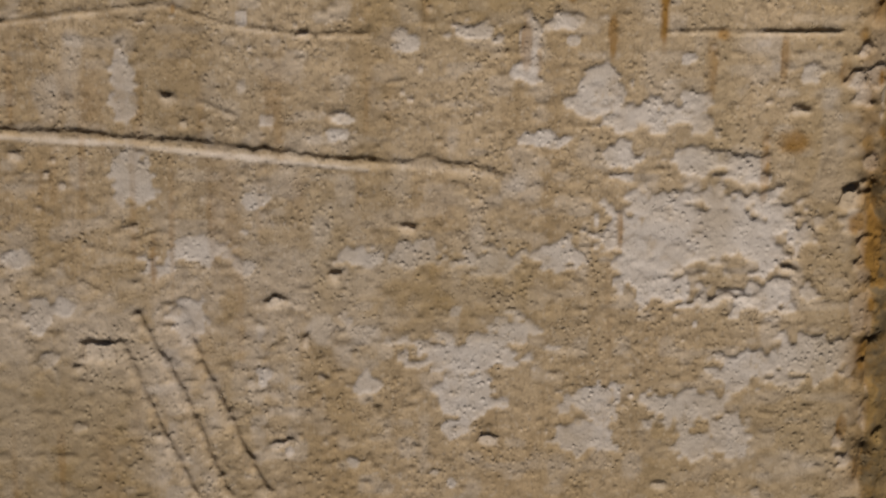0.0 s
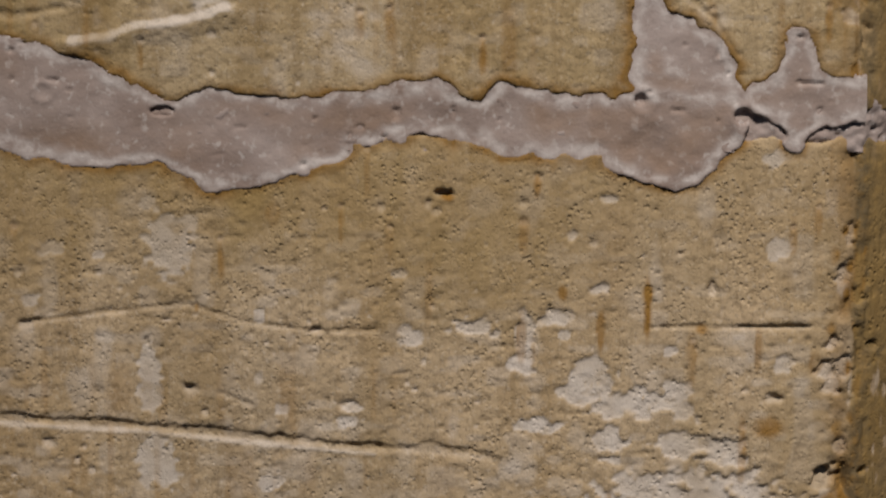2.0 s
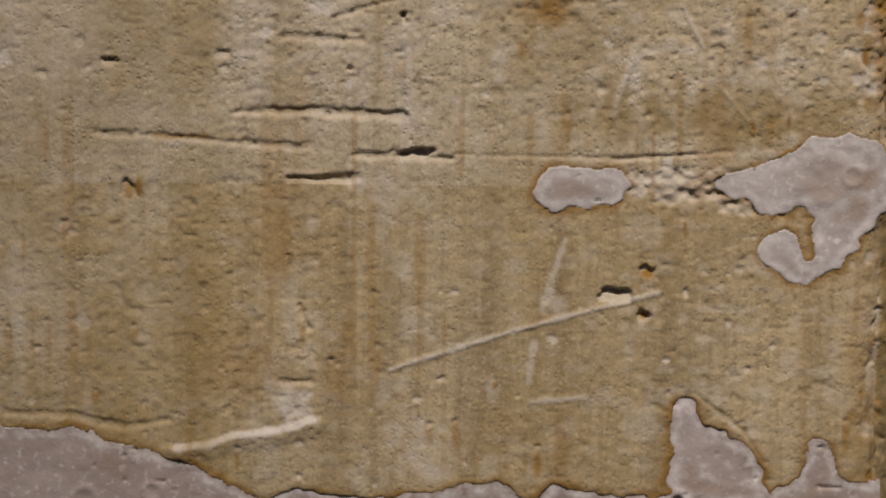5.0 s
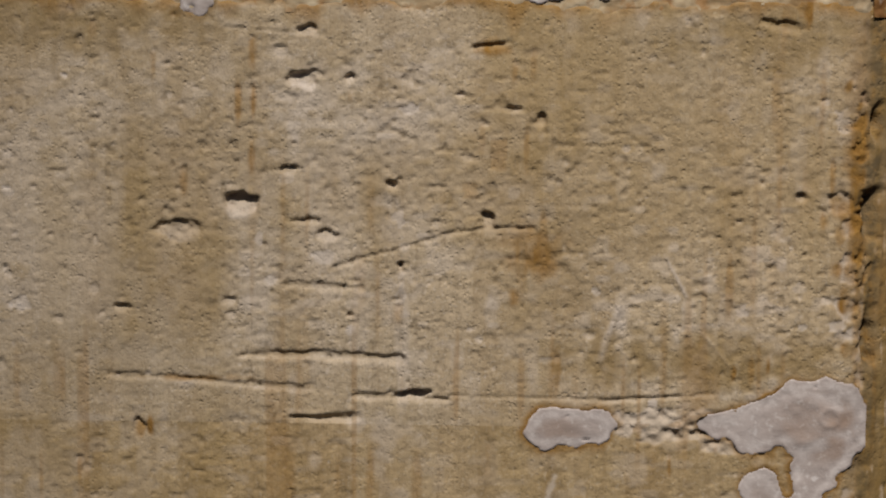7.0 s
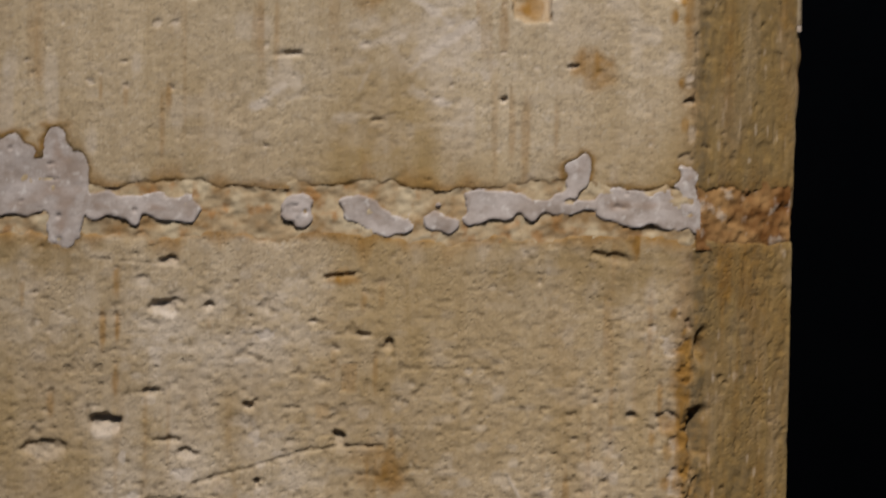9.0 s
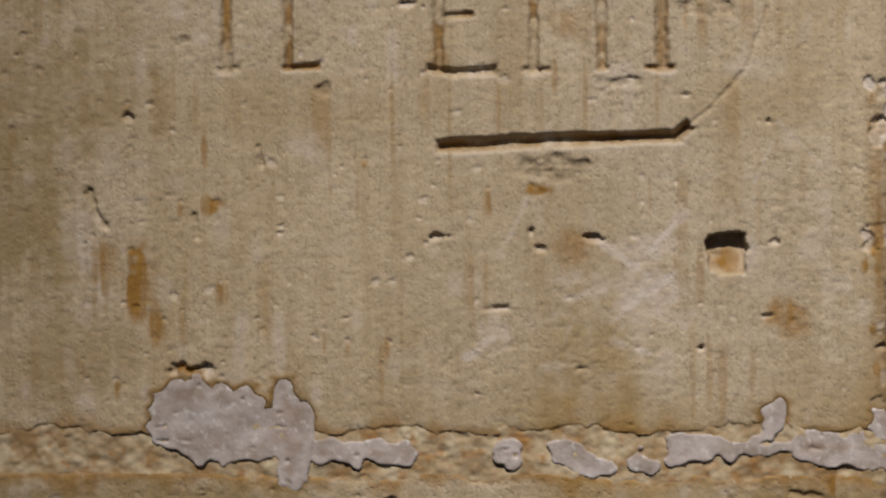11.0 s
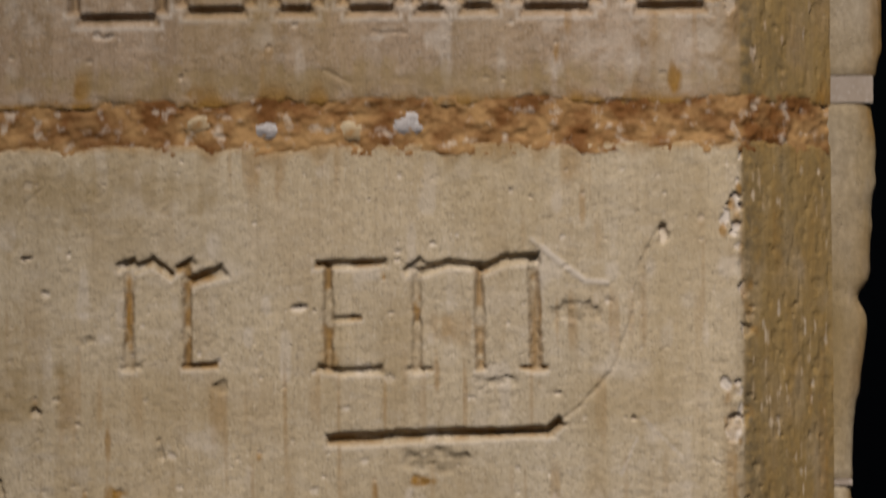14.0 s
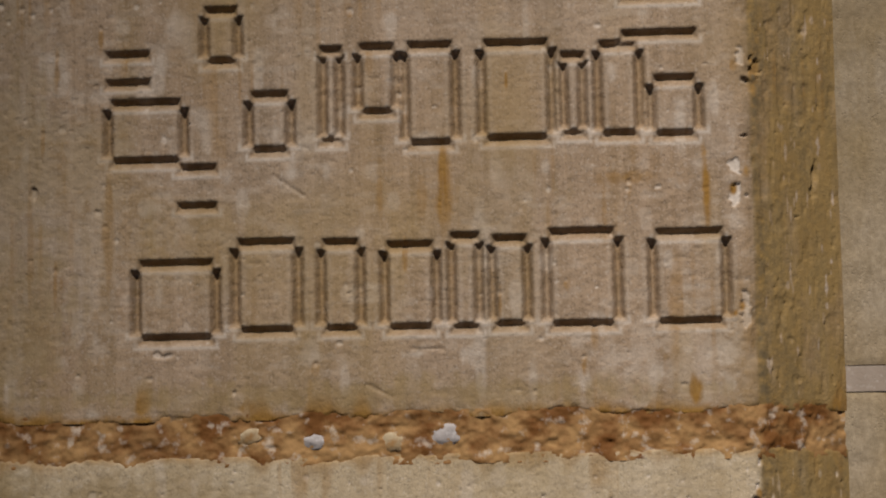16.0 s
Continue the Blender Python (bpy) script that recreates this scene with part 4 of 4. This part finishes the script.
SMEAR_C = [
    (-0.1992, 1.9163, 0.0214, -0.1688, 1.9103, 0.022),
    (-0.1628, 1.9042, 0.0168, -0.1384, 1.9133, 0.0138),
    (-0.1413, 1.9317, 0.0067, -0.1384, 1.9072, 0.0138),
    (-0.1386, 1.8828, 0.008, -0.1354, 1.9042, 0.0122),
    (-0.1202, 1.8965, 0.0073, -0.1004, 1.8944, 0.0049),
    (-0.0882, 1.8956, 0.0073, -0.0714, 1.8932, 0.0073),
    (-0.018, 1.8951, 0.0061, -0.0149, 1.8945, 0.0061),
    (0.0157, 1.8966, 0.0067, 0.0294, 1.8914, 0.0073),
    (0.0294, 1.889, 0.0055, 0.0432, 1.8884, 0.004),
    (0.0585, 1.8921, 0.0055, 0.0631, 1.8884, 0.0043),
    (0.0815, 1.8967, 0.0067, 0.109, 1.8995, 0.0061),
    (0.109, 1.8995, 0.0061, 0.1382, 1.8989, 0.0037),
    (0.1335, 1.9182, 0.0055, 0.132, 1.9044, 0.0031),
    (0.1535, 1.8998, 0.0076, 0.1827, 1.8983, 0.0083),
    (0.1826, 1.8998, 0.0073, 0.1975, 1.8885, 0.0028),
    (0.1933, 1.9143, 0.0055, 0.1925, 1.8983, 0.0055),
]

SMEARS = [(SMEAR_A_WEST + SMEAR_A_EAST, 1.44, 1.60, 51), (SMEAR_B, 1.60, 1.72, 54), (SMEAR_C, 1.85, 1.96, 57)]
JOINTS = [(1.4985, 1.5085), (1.6684, 1.6684), (1.8825, 1.9055), (2.2465, 2.2690)]
smear_sheets, smear_wear = [], []
for strokes, low, high, seed in SMEARS:
    rows, _ = patch_of(0, 0.1, low, high)
    cols = slice(0, int(np.searchsorted(U, EDGE + 0.004)))
    inside = smear_field(strokes, U[cols], Z[rows]) + edge_wobble(U[cols], Z[rows], seed, 0.0065 if low > 1.8 else 0.0035)
    if strokes is SMEAR_B:
        inside = np.minimum(inside, -smear_field([NOTCH_B], U[cols], Z[rows]))
    w = (rows, cols)
    # dark brown rim in the stone round the mortar
    rim = np.exp(-(inside / 0.0022) ** 2)
    RUST[w] = np.maximum(RUST[w], 1.1 * np.exp(-(inside / 0.0034) ** 2) * (0.45 + soft_noise(U[cols], Z[rows], 0.02, 0.02, seed + 8)))
    GRIME_SHADE[w] = np.maximum(GRIME_SHADE[w], (0.95 if low > 1.8 else 0.55) * rim)
    # the stone lies a little lower under it; at its rim the old face stands proud
    HEIGHT[w] -= 0.0022 * step_up(inside, -0.0002, 0.0012)
    inside = inside - (0.0005 if low > 1.8 else 0.0)
    body = (-0.0005 if low > 1.8 else -0.0002) - 0.010 * step_up(-inside, 0.0010, 0.0032)
    body += 0.0012 * (soft_noise(U[cols], Z[rows], 0.03, 0.02, seed + 5) - 0.5) + 0.0007 * LUMP[w] + 0.00035 * GRAIN[w]
    pock = step_up(soft_noise(U[cols], Z[rows], 0.005, 0.004, seed + 6), 0.87, 0.96) * (soft_noise(U[cols], Z[rows], 0.03, 0.03, seed + 7) > 0.45)
    smear_sheets.append((w, body - 0.0012 * pock, inside > -0.0034))
    pale_rim = np.exp(-((inside - 0.0025) / 0.0022) ** 2)
    brown = step_up(inside, 0.003, 0.009) * step_up(soft_noise(U[cols], Z[rows], 0.05, 0.03, seed + 9), 0.25, 0.6)
    smear_wear.append(np.stack([(0.4 if low > 1.8 else 1.0) * pale_rim, 0.9 * brown, 0 * brown, 0 * brown], -1).reshape(-1, 4))


def hole_in(sheet, x, z, rx, rz, deep):
    (rows, cols), body, _ = sheet
    d = np.hypot((U[cols][None, :] - x) / rx, (Z[rows][:, None] - z) / rz) + 0.5 * LUMP[rows, cols]
    body -= deep * (1 - step_up(d, 0.6, 1.05))
    HEIGHT[rows, cols] -= deep * (1 - step_up(d, 0.6, 1.05))


def ring_in(sheet, x, z, r, high):
    """A swirl left by the trowel round a knob of aggregate."""
    (rows, cols), body, _ = sheet
    d = np.hypot(U[cols][None, :] - x, Z[rows][:, None] - z) / r
    body += high * np.exp(-((d - 1) / 0.3) ** 2) - 0.6 * high * np.exp(-(d / 0.5) ** 2)


hole_in(smear_sheets[0], -0.1062, 1.5087, 0.0053, 0.0021, 0.006)
hole_in(smear_sheets[0], 0.1462, 1.5075, 0.0048, 0.0039, 0.003)
hole_in(smear_sheets[0], 0.1015, 1.5144, 0.0034, 0.0029, 0.002)
ring_in(smear_sheets[0], -0.1900, 1.5124, 0.0059, 0.0005)
ring_in(smear_sheets[0], -0.1566, 1.5168, 0.0043, 0.0005)
ring_in(smear_sheets[0], 0.1022, 1.5139, 0.0053, 0.0005)
ring_in(smear_sheets[0], 0.1474, 1.5064, 0.0059, 0.0005)
ring_in(smear_sheets[1], 0.1682, 1.6737, 0.0112, 0.0005)
ring_in(smear_sheets[2], -0.0180, 1.8945, 0.0049, 0.0005)
ring_in(smear_sheets[0], 0.1063, 1.4914, 0.0147, 0.0005)
ring_in(smear_sheets[1], 0.1822, 1.6752, 0.0045, 0.0005)

# ---------------------------------------------------------------- the pier
def place(u, h):
    """Points on the face and chamfer at run u, raised by h towards the open side. The arris is eased."""
    past = np.clip(u - EDGE, 0, None)
    x = np.minimum(u, EDGE) + past * RUN / SLANT
    y = past * BACK / SLANT
    lean = step_up(u, EDGE - 0.004, EDGE + 0.004) * math.atan2(BACK, RUN)
    ease = 0.0012 * np.exp(-((u - EDGE) / 0.003) ** 2)
    return x + np.sin(lean) * (h - ease), y - np.cos(lean) * (h - ease)


def grid_mesh(name, xs, ys, zs, wear, material, keep=None, back=None):
    """A relief as a mesh; with back, its rim is drawn in to that depth and closed, so that it is a solid block."""
    nz, nu = xs.shape
    co = np.stack([xs, ys, zs], -1).reshape(-1, 3)
    ids = np.arange(nz * nu).reshape(nz, nu)
    a, b, c, d = ids[:-1, :-1], ids[:-1, 1:], ids[1:, 1:], ids[1:, :-1]
    quads = np.stack([a, b, c, d], -1).reshape(-1, 4)
    if keep is not None:
        quads = quads[(keep[:-1, :-1] | keep[:-1, 1:] | keep[1:, 1:] | keep[1:, :-1]).ravel()]
        used = np.zeros(len(co), bool)
        used[quads.ravel()] = True
        quads = (np.cumsum(used) - 1)[quads]
        co = co[used]
        wear = None if wear is None else wear[used]
    if back is not None:
        rim = np.concatenate([ids[0, :], ids[1:, -1], ids[-1, -2::-1], ids[-2:0:-1, 0]])
        deep = co[rim].copy()
        deep[:, 1] = np.maximum(back, deep[:, 1] + 0.02)
        n = len(rim)
        k = np.arange(n)
        edge, first = len(co) + k, len(co) + n
        sides = np.stack([edge[(k + 1) % n], edge, first + k, first + (k + 1) % n], -1)
        co = np.concatenate([co, co[rim], deep])
        quads = np.concatenate([quads, sides])
        if wear is not None:
            wear = np.concatenate([wear, wear[rim], wear[rim]])
    me = bpy.data.meshes.new(name)
    me.vertices.add(len(co))
    me.vertices.foreach_set("co", co.astype(np.float32).ravel())
    me.loops.add(quads.size)
    me.loops.foreach_set("vertex_index", quads.astype(np.int32).ravel())
    me.polygons.add(len(quads))
    me.polygons.foreach_set("loop_start", np.arange(0, quads.size, 4, dtype=np.int32))
    me.update(calc_edges=True)
    me.polygons.foreach_set("use_smooth", np.ones(len(quads), bool))
    if wear is not None:
        layer = me.color_attributes.new("wear", "FLOAT_COLOR", "POINT")
        layer.data.foreach_set("color", wear.astype(np.float32).ravel())
    me.materials.append(material)
    return me


def under(ob, parent):
    ob.parent = parent
    return ob


def mesh_of(name, bm, material):
    me = bpy.data.meshes.new(name)
    bm.to_mesh(me)
    bm.free()
    me.materials.append(material)
    return me


def block(name, corners, z0, z1, material, parent, bevel=0.004, label=""):
    """A dressed block over a plan outline, with eased edges."""
    bm = bmesh.new()
    lower = [bm.verts.new((x, y, z0)) for x, y in corners]
    upper = [bm.verts.new((x, y, z1)) for x, y in corners]
    n = len(corners)
    bm.faces.new(lower[::-1])
    bm.faces.new(upper)
    for k in range(n):
        bm.faces.new((lower[k], lower[(k + 1) % n], upper[(k + 1) % n], upper[k]))
    bmesh.ops.recalc_face_normals(bm, faces=bm.faces)
    bmesh.ops.bevel(bm, geom=bm.edges[:], offset=bevel, segments=2, affect="EDGES", profile=0.6)
    ob = new(name, mesh_of(name, bm, material))
    return under(tagged(ob, label), parent) if parent else ob


pier = tagged(new("stone_pier"), "weathered limestone pier with carved letters and mortared joints", "pier", kind="structure")


def relief_stone(z0, z1, u0, u1, material, label, foot=0.003, head=0.003, stain=(0.0, 0.0)):
    rows = slice(int(np.searchsorted(Z, z0)), int(np.searchsorted(Z, z1)) + 1)
    cols = slice(int(np.searchsorted(U, u0)), int(np.searchsorted(U, u1)) + 1)
    u, z = U[cols], Z[rows]
    h = HEIGHT[rows, cols].copy()
    # crumbling bed edges
    uneven = 0.005 * LUMP[rows, cols] + 0.003 * GRAIN[rows, cols] + 0.006 * (soft_noise(u, z, 0.03, 0.03, 41) - 0.5)
    for away, loss in ((z - z[0], foot), (z[-1] - z, head)):
        gap = away[:, None] + uneven
        h -= loss * (1 - step_up(gap, -0.0003, 0.0024)) + 0.15 * loss * (1 - step_up(gap, 0.002, 0.007))
    # ragged sides along an upright joint
    for away, loss in ((u - u[0], 0.003 * (u0 > WEST)), (u[-1] - u, 0.003 * (u1 < 0))):
        h -= loss * (1 - step_up(away[None, :] + 0.7 * uneven, -0.0003, 0.0022))
    # rust that has crept out of the joints, in drips below and tongues above
    run = RUST[rows, cols].copy()
    for away, much in ((z - z[0], stain[0]), (z[-1] - z, stain[1])):
        reach = 0.004 + 0.030 * soft_noise(u, z, 0.011, 0.4, 43) ** 3
        run = np.maximum(run, much * (1 - step_up(away[:, None] / reach, 0.1, 1.1)))
    x, y = place(u[None, :], h)
    wear = np.clip(np.stack([PALE[rows, cols], run, GRIME_SHADE[rows, cols], FILM[rows, cols]], -1), 0, 1).reshape(-1, 4)
    me = grid_mesh("stone", x, y, np.broadcast_to(z[:, None], h.shape), wear, material, back=0.13)
    return under(tagged(new("stone", me), label), pier)


tops = [LOW] + [v for j in JOINTS for v in j] + [HIGH]
END = EDGE + SLANT
relief_stone(tops[0], tops[1], WEST, END, TAN, "tan limestone block, pecked and flaking, with a long crack")
relief_stone(tops[2], tops[3], WEST, END, OCHRE, "ochre limestone block with a raised scratch", head=0.0)
relief_stone(tops[4], tops[5], WEST, END, BUFF, "buff limestone block pitted with small holes", foot=0.0, head=0.0022, stain=(0.0, 0.8))
relief_stone(tops[6], tops[7], -0.3215, END, CREAM, "cream limestone block with cut letters and a line", foot=0.0016, head=0.0014, stain=(0.7, 0.6))
relief_stone(tops[6], tops[7], WEST, -0.3385, ORANGE, "orange-stained limestone block beside an upright joint")
relief_stone(tops[8], tops[9], WEST, END, BROWN, "brown limestone block with a worn inscription", foot=0.0014, stain=(1.0, 0.0))


def joint_fill(z0, z1, u0, u1, depth, lumps, seed, material, label):
    """The mortar bed in a joint: a rough sheet that runs in behind the stones."""
    u, z = np.arange(u0, u1, 0.0012), np.arange(z0, z1, 0.0012)
    h = -depth + lumps * (0.7 * (soft_noise(u, z, 0.011, 0.008, seed) - 0.5) + 0.8 * (soft_noise(u, z, 0.0052, 0.0045, seed + 1) - 0.5)
                          + 0.8 * (soft_noise(u, z, 0.0024, 0.002, seed + 2) - 0.5))
    h -= 0.6 * lumps * step_up(soft_noise(u, z, 0.009, 0.006, seed + 3), 0.68, 0.85)
    x, y = place(u[None, :], h)
    me = grid_mesh("mortar_joint", x, y, np.broadcast_to(z[:, None], h.shape), None, material, back=0.12)
    return under(tagged(new("mortar_joint", me), label), pier)


joint_fill(1.492, 1.515, WEST, END - 0.001, 0.0015, 0.002, 71, GREY_MORTAR, "grey lime mortar bed joint")
joint_fill(1.660, 1.6765, WEST, END - 0.001, 0.0040, 0.001, 75, BEIGE_MORTAR, "crumbled beige mortar bed joint")
joint_fill(1.876, 1.912, WEST, EDGE + 0.001, 0.0015, 0.0014, 79, BEIGE_MORTAR, "crumbled beige mortar bed joint with gaps")
joint_fill(1.876, 1.912, EDGE + 0.001, END - 0.001, 0.0009, 0.0016, 91, RUST_MORTAR, "rust-stained mortar bed joint on the chamfer")
joint_fill(2.240, 2.276, WEST, END - 0.001, 0.0006, 0.0016, 83, RUST_MORTAR, "rust-stained rubble mortar bed joint")
joint_fill(1.906, 2.246, -0.350, -0.312, 0.0012, 0.0013, 87, BROWN_MORTAR, "smooth grey mortar upright joint")
for (w, body, keep), wear, material, label in zip(smear_sheets, smear_wear, (GREY_MORTAR, LIGHT_MORTAR, WHITE_MORTAR),
                                            ("violet-grey mortar smeared along the joint", "light grey mortar patches", "light grey mortar patches")):
    x, y = place(U[w[1]][None, :], body)
    me = grid_mesh("mortar_patch", x, y, np.broadcast_to(Z[w[0]][:, None], body.shape), wear, material, keep=keep)
    under(tagged(new("mortar_patch", me), label), pier)

# pebbles bedded in the rust-stained joint and lumps in the pale one
def pebble(x, z, rx, rz, material, seed):
    bm = bmesh.new()
    bmesh.ops.create_icosphere(bm, subdivisions=3, radius=1)
    for v in bm.verts:
        k = 1 + 0.35 * noise.noise(v.co * 1.7 + Vector((seed, 0, 0)))
        v.co = (v.co.x * rx * k, v.co.y * 0.0026 * k, v.co.z * rz * k)
    for face in bm.faces:
        face.smooth = True
    ob = new("pebble", mesh_of("pebble", bm, material))
    ob.location = (x, 0.0022, z)
    return under(ob, pier)


pebble(-0.0870, 2.2557, 0.0082, 0.0051, PEBBLE, 0)
pebble(-0.0377, 2.2541, 0.0095, 0.0068, BEIGE_MORTAR, 3)
pebble(-0.0029, 2.2587, 0.0102, 0.0082, PEBBLE, 6)
pebble(-0.1294, 2.2597, 0.0089, 0.0068, BEIGE_MORTAR, 9)

# plain blocks of the pier above and below, and its core
outline = [(WEST - 0.25, 0.0), (EDGE, 0.0), (EDGE + RUN, BACK), (EDGE + RUN, 0.5), (WEST - 0.25, 0.5)]
for z0, z1, material in ((0.0, 0.31, TAN), (0.32, 0.72, BUFF), (0.73, 1.188, TAN), (2.583, 2.98, BROWN), (2.99, 3.4, BUFF), (3.41, 3.9, TAN)):
    block("stone", outline, z0, z1, material, pier)
block("core", [(WEST - 0.25, 0.125), (EDGE + RUN - 0.012, 0.125), (EDGE + RUN - 0.012, 0.49), (WEST - 0.25, 0.49)], 1.189, 2.582, BEIGE_MORTAR, pier)
for z0, z1, material in ((1.19, 1.5, TAN), (1.51, 1.66, OCHRE), (1.67, 1.88, BUFF), (1.905, 2.246, ORANGE), (2.27, 2.58, BROWN)):
    block("stone", [(WEST - 0.25, 0.0), (WEST - 0.001, 0.0), (WEST - 0.001, 0.12), (WEST - 0.25, 0.12)], z0, z1, material, pier)

# ---------------------------------------------------------------- the jamb behind the chamfer
jamb = tagged(new("stone_jamb"), "pale ragged-edged stone jamb standing behind the pier", "jamb", kind="structure")
JAMB = 0.30


def jamb_stone(z0, z1, seed):
    """A worn block, its east end broken unevenly and yellowed along the break."""
    z = np.linspace(z0 + 0.0008, z1 - 0.0008, int((z1 - z0) / 0.003) + 2)
    run = np.linspace(0, 0.1, 44)
    bite = np.exp(-((z - 2.146) / 0.010) ** 2) * 0.008 + np.exp(-((z - 2.055) / 0.03) ** 2) * 0.002
    end = (np.interp(z, [0, 1.85, 2.0, 2.1, 2.2, 2.5], [0.312, 0.3125, 0.317, 0.327, 0.333, 0.350]) - bite
           + 0.006 * (soft_noise(np.zeros(1), z, 0.05, 0.05, seed)[:, 0] - 0.5) + 0.003 * (soft_noise(np.zeros(1), z, 0.05, 0.011, seed + 1)[:, 0] - 0.5))
    k = np.linspace(0, 1, 44)[None, :]
    start = EDGE + RUN - 0.02
    xs = start + (end[:, None] - start) * np.minimum(k * 1.25, 1)
    round_off = 0.006 * np.clip((k - 0.70) / 0.10, 0, 1) ** 2
    bed = 0.0012 * np.exp(-np.minimum(z - z[0], z[-1] - z) / 0.0025)[:, None]
    ys = JAMB + round_off + bed + np.clip((k - 0.8) / 0.2, 0, 1) * 0.35 + 0.0016 * (soft_noise(run, z, 0.01, 0.012, seed + 2) - 0.5)
    wear = np.zeros((z.size, 44, 4))
    wear[..., 0] = 0.5 * soft_noise(run, z, 0.02, 0.03, seed + 3)
    wear[..., 1] = 0.95 * step_up(k, 0.66, 0.80) * step_up(soft_noise(run, z, 0.03, 0.05, seed + 4), 0.3, 0.6)
    wear[..., 2] = 0.4
    wear[..., 3] = 0.9 * soft_noise(run, z, 0.04, 0.09, seed + 5)
    me = grid_mesh("stone", xs, ys, np.broadcast_to(z[:, None], xs.shape), wear.reshape(-1, 4), BUFF)
    return under(tagged(new("stone", me), "pale buff stone with a yellowed broken end"), jamb)


for z0, z1 in ((0.0, 0.5), (0.5, 1.0), (1.0, 1.45), (1.45, 2.006), (2.010, 2.290), (2.310, 2.72), (2.72, 3.2), (3.2, 3.9)):
    jamb_stone(z0, z1, 5)
for z, high, east, material in ((2.008, 0.0022, 0.316, BROWN_MORTAR), (2.300, 0.010, 0.334, BROWN_MORTAR)):
    block("mortar_joint", [(EDGE + RUN - 0.02, JAMB + 0.0004), (east, JAMB + 0.0004), (east, 0.6), (EDGE + RUN - 0.02, 0.6)], z - high, z + high, material, jamb, 0.0003)

# ---------------------------------------------------------------- assumed hall round it, walls near-black to paint the unlit dark
def slab(name, x0, x1, y0, y1, z0, z1, material, label):
    bm = bmesh.new()
    bmesh.ops.create_cube(bm, size=1)
    for v in bm.verts:
        v.co = (x0 + (v.co.x + 0.5) * (x1 - x0), y0 + (v.co.y + 0.5) * (y1 - y0), z0 + (v.co.z + 0.5) * (z1 - z0))
    return tagged(new(name, mesh_of(name, bm, material)), label, kind="structure")


slab("floor", -5, 7, -7, 9, -0.2, 0.0, FLAGSTONE, "worn dark flagstone floor")
slab("wall_north", -5, 7, 8.6, 9, 0, 6, DARK_WALL, "assumed backdrop wall, its darkness put into the colour")
slab("wall_east", 6.6, 7, -7, 8.6, 0, 6, DARK_WALL, "assumed backdrop wall, its darkness put into the colour")
slab("wall_west", -5, -4.6, -7, 8.6, 0, 6, DARK_WALL, "assumed backdrop wall, its darkness put into the colour")

# an assumed floodlight on a pole, added out of view to carry the beam
def floodlight():
    thing = tagged(new("floodlight"), "assumed black metal floodlight on a tall floor pole, out of view", "floodlight")
    x, y, z = LAMP_AT
    back = (Vector(LAMP_AT) - Vector(LAMP_TO)).normalized()
    bm = bmesh.new()
    bmesh.ops.create_cone(bm, cap_ends=False, segments=32, radius1=0.11, radius2=0.16, depth=0.26)
    can = new("housing", mesh_of("housing", bm, BLACK_METAL))
    can.matrix_world = Matrix.Translation(Vector(LAMP_AT) + back * 0.02) @ look((0, 0, 0), -back).to_3x3().to_4x4() @ Matrix.Rotation(math.pi, 4, "X")
    under(can, thing)
    bm = bmesh.new()
    bmesh.ops.create_cone(bm, cap_ends=True, segments=16, radius1=0.025, radius2=0.02, depth=z - 0.1)
    pole = new("pole", mesh_of("pole", bm, BLACK_METAL))
    pole.location = (x + back.x * 0.32, y + back.y * 0.32 - 0.05, (z - 0.1) / 2)
    under(pole, thing)
    bm = bmesh.new()
    bmesh.ops.create_cone(bm, cap_ends=True, segments=32, radius1=0.3, radius2=0.27, depth=0.03)
    foot = new("base_plate", mesh_of("base_plate", bm, BLACK_METAL))
    foot.location = (pole.location.x, pole.location.y, 0.015)
    under(foot, thing)
    return thing


floodlight()
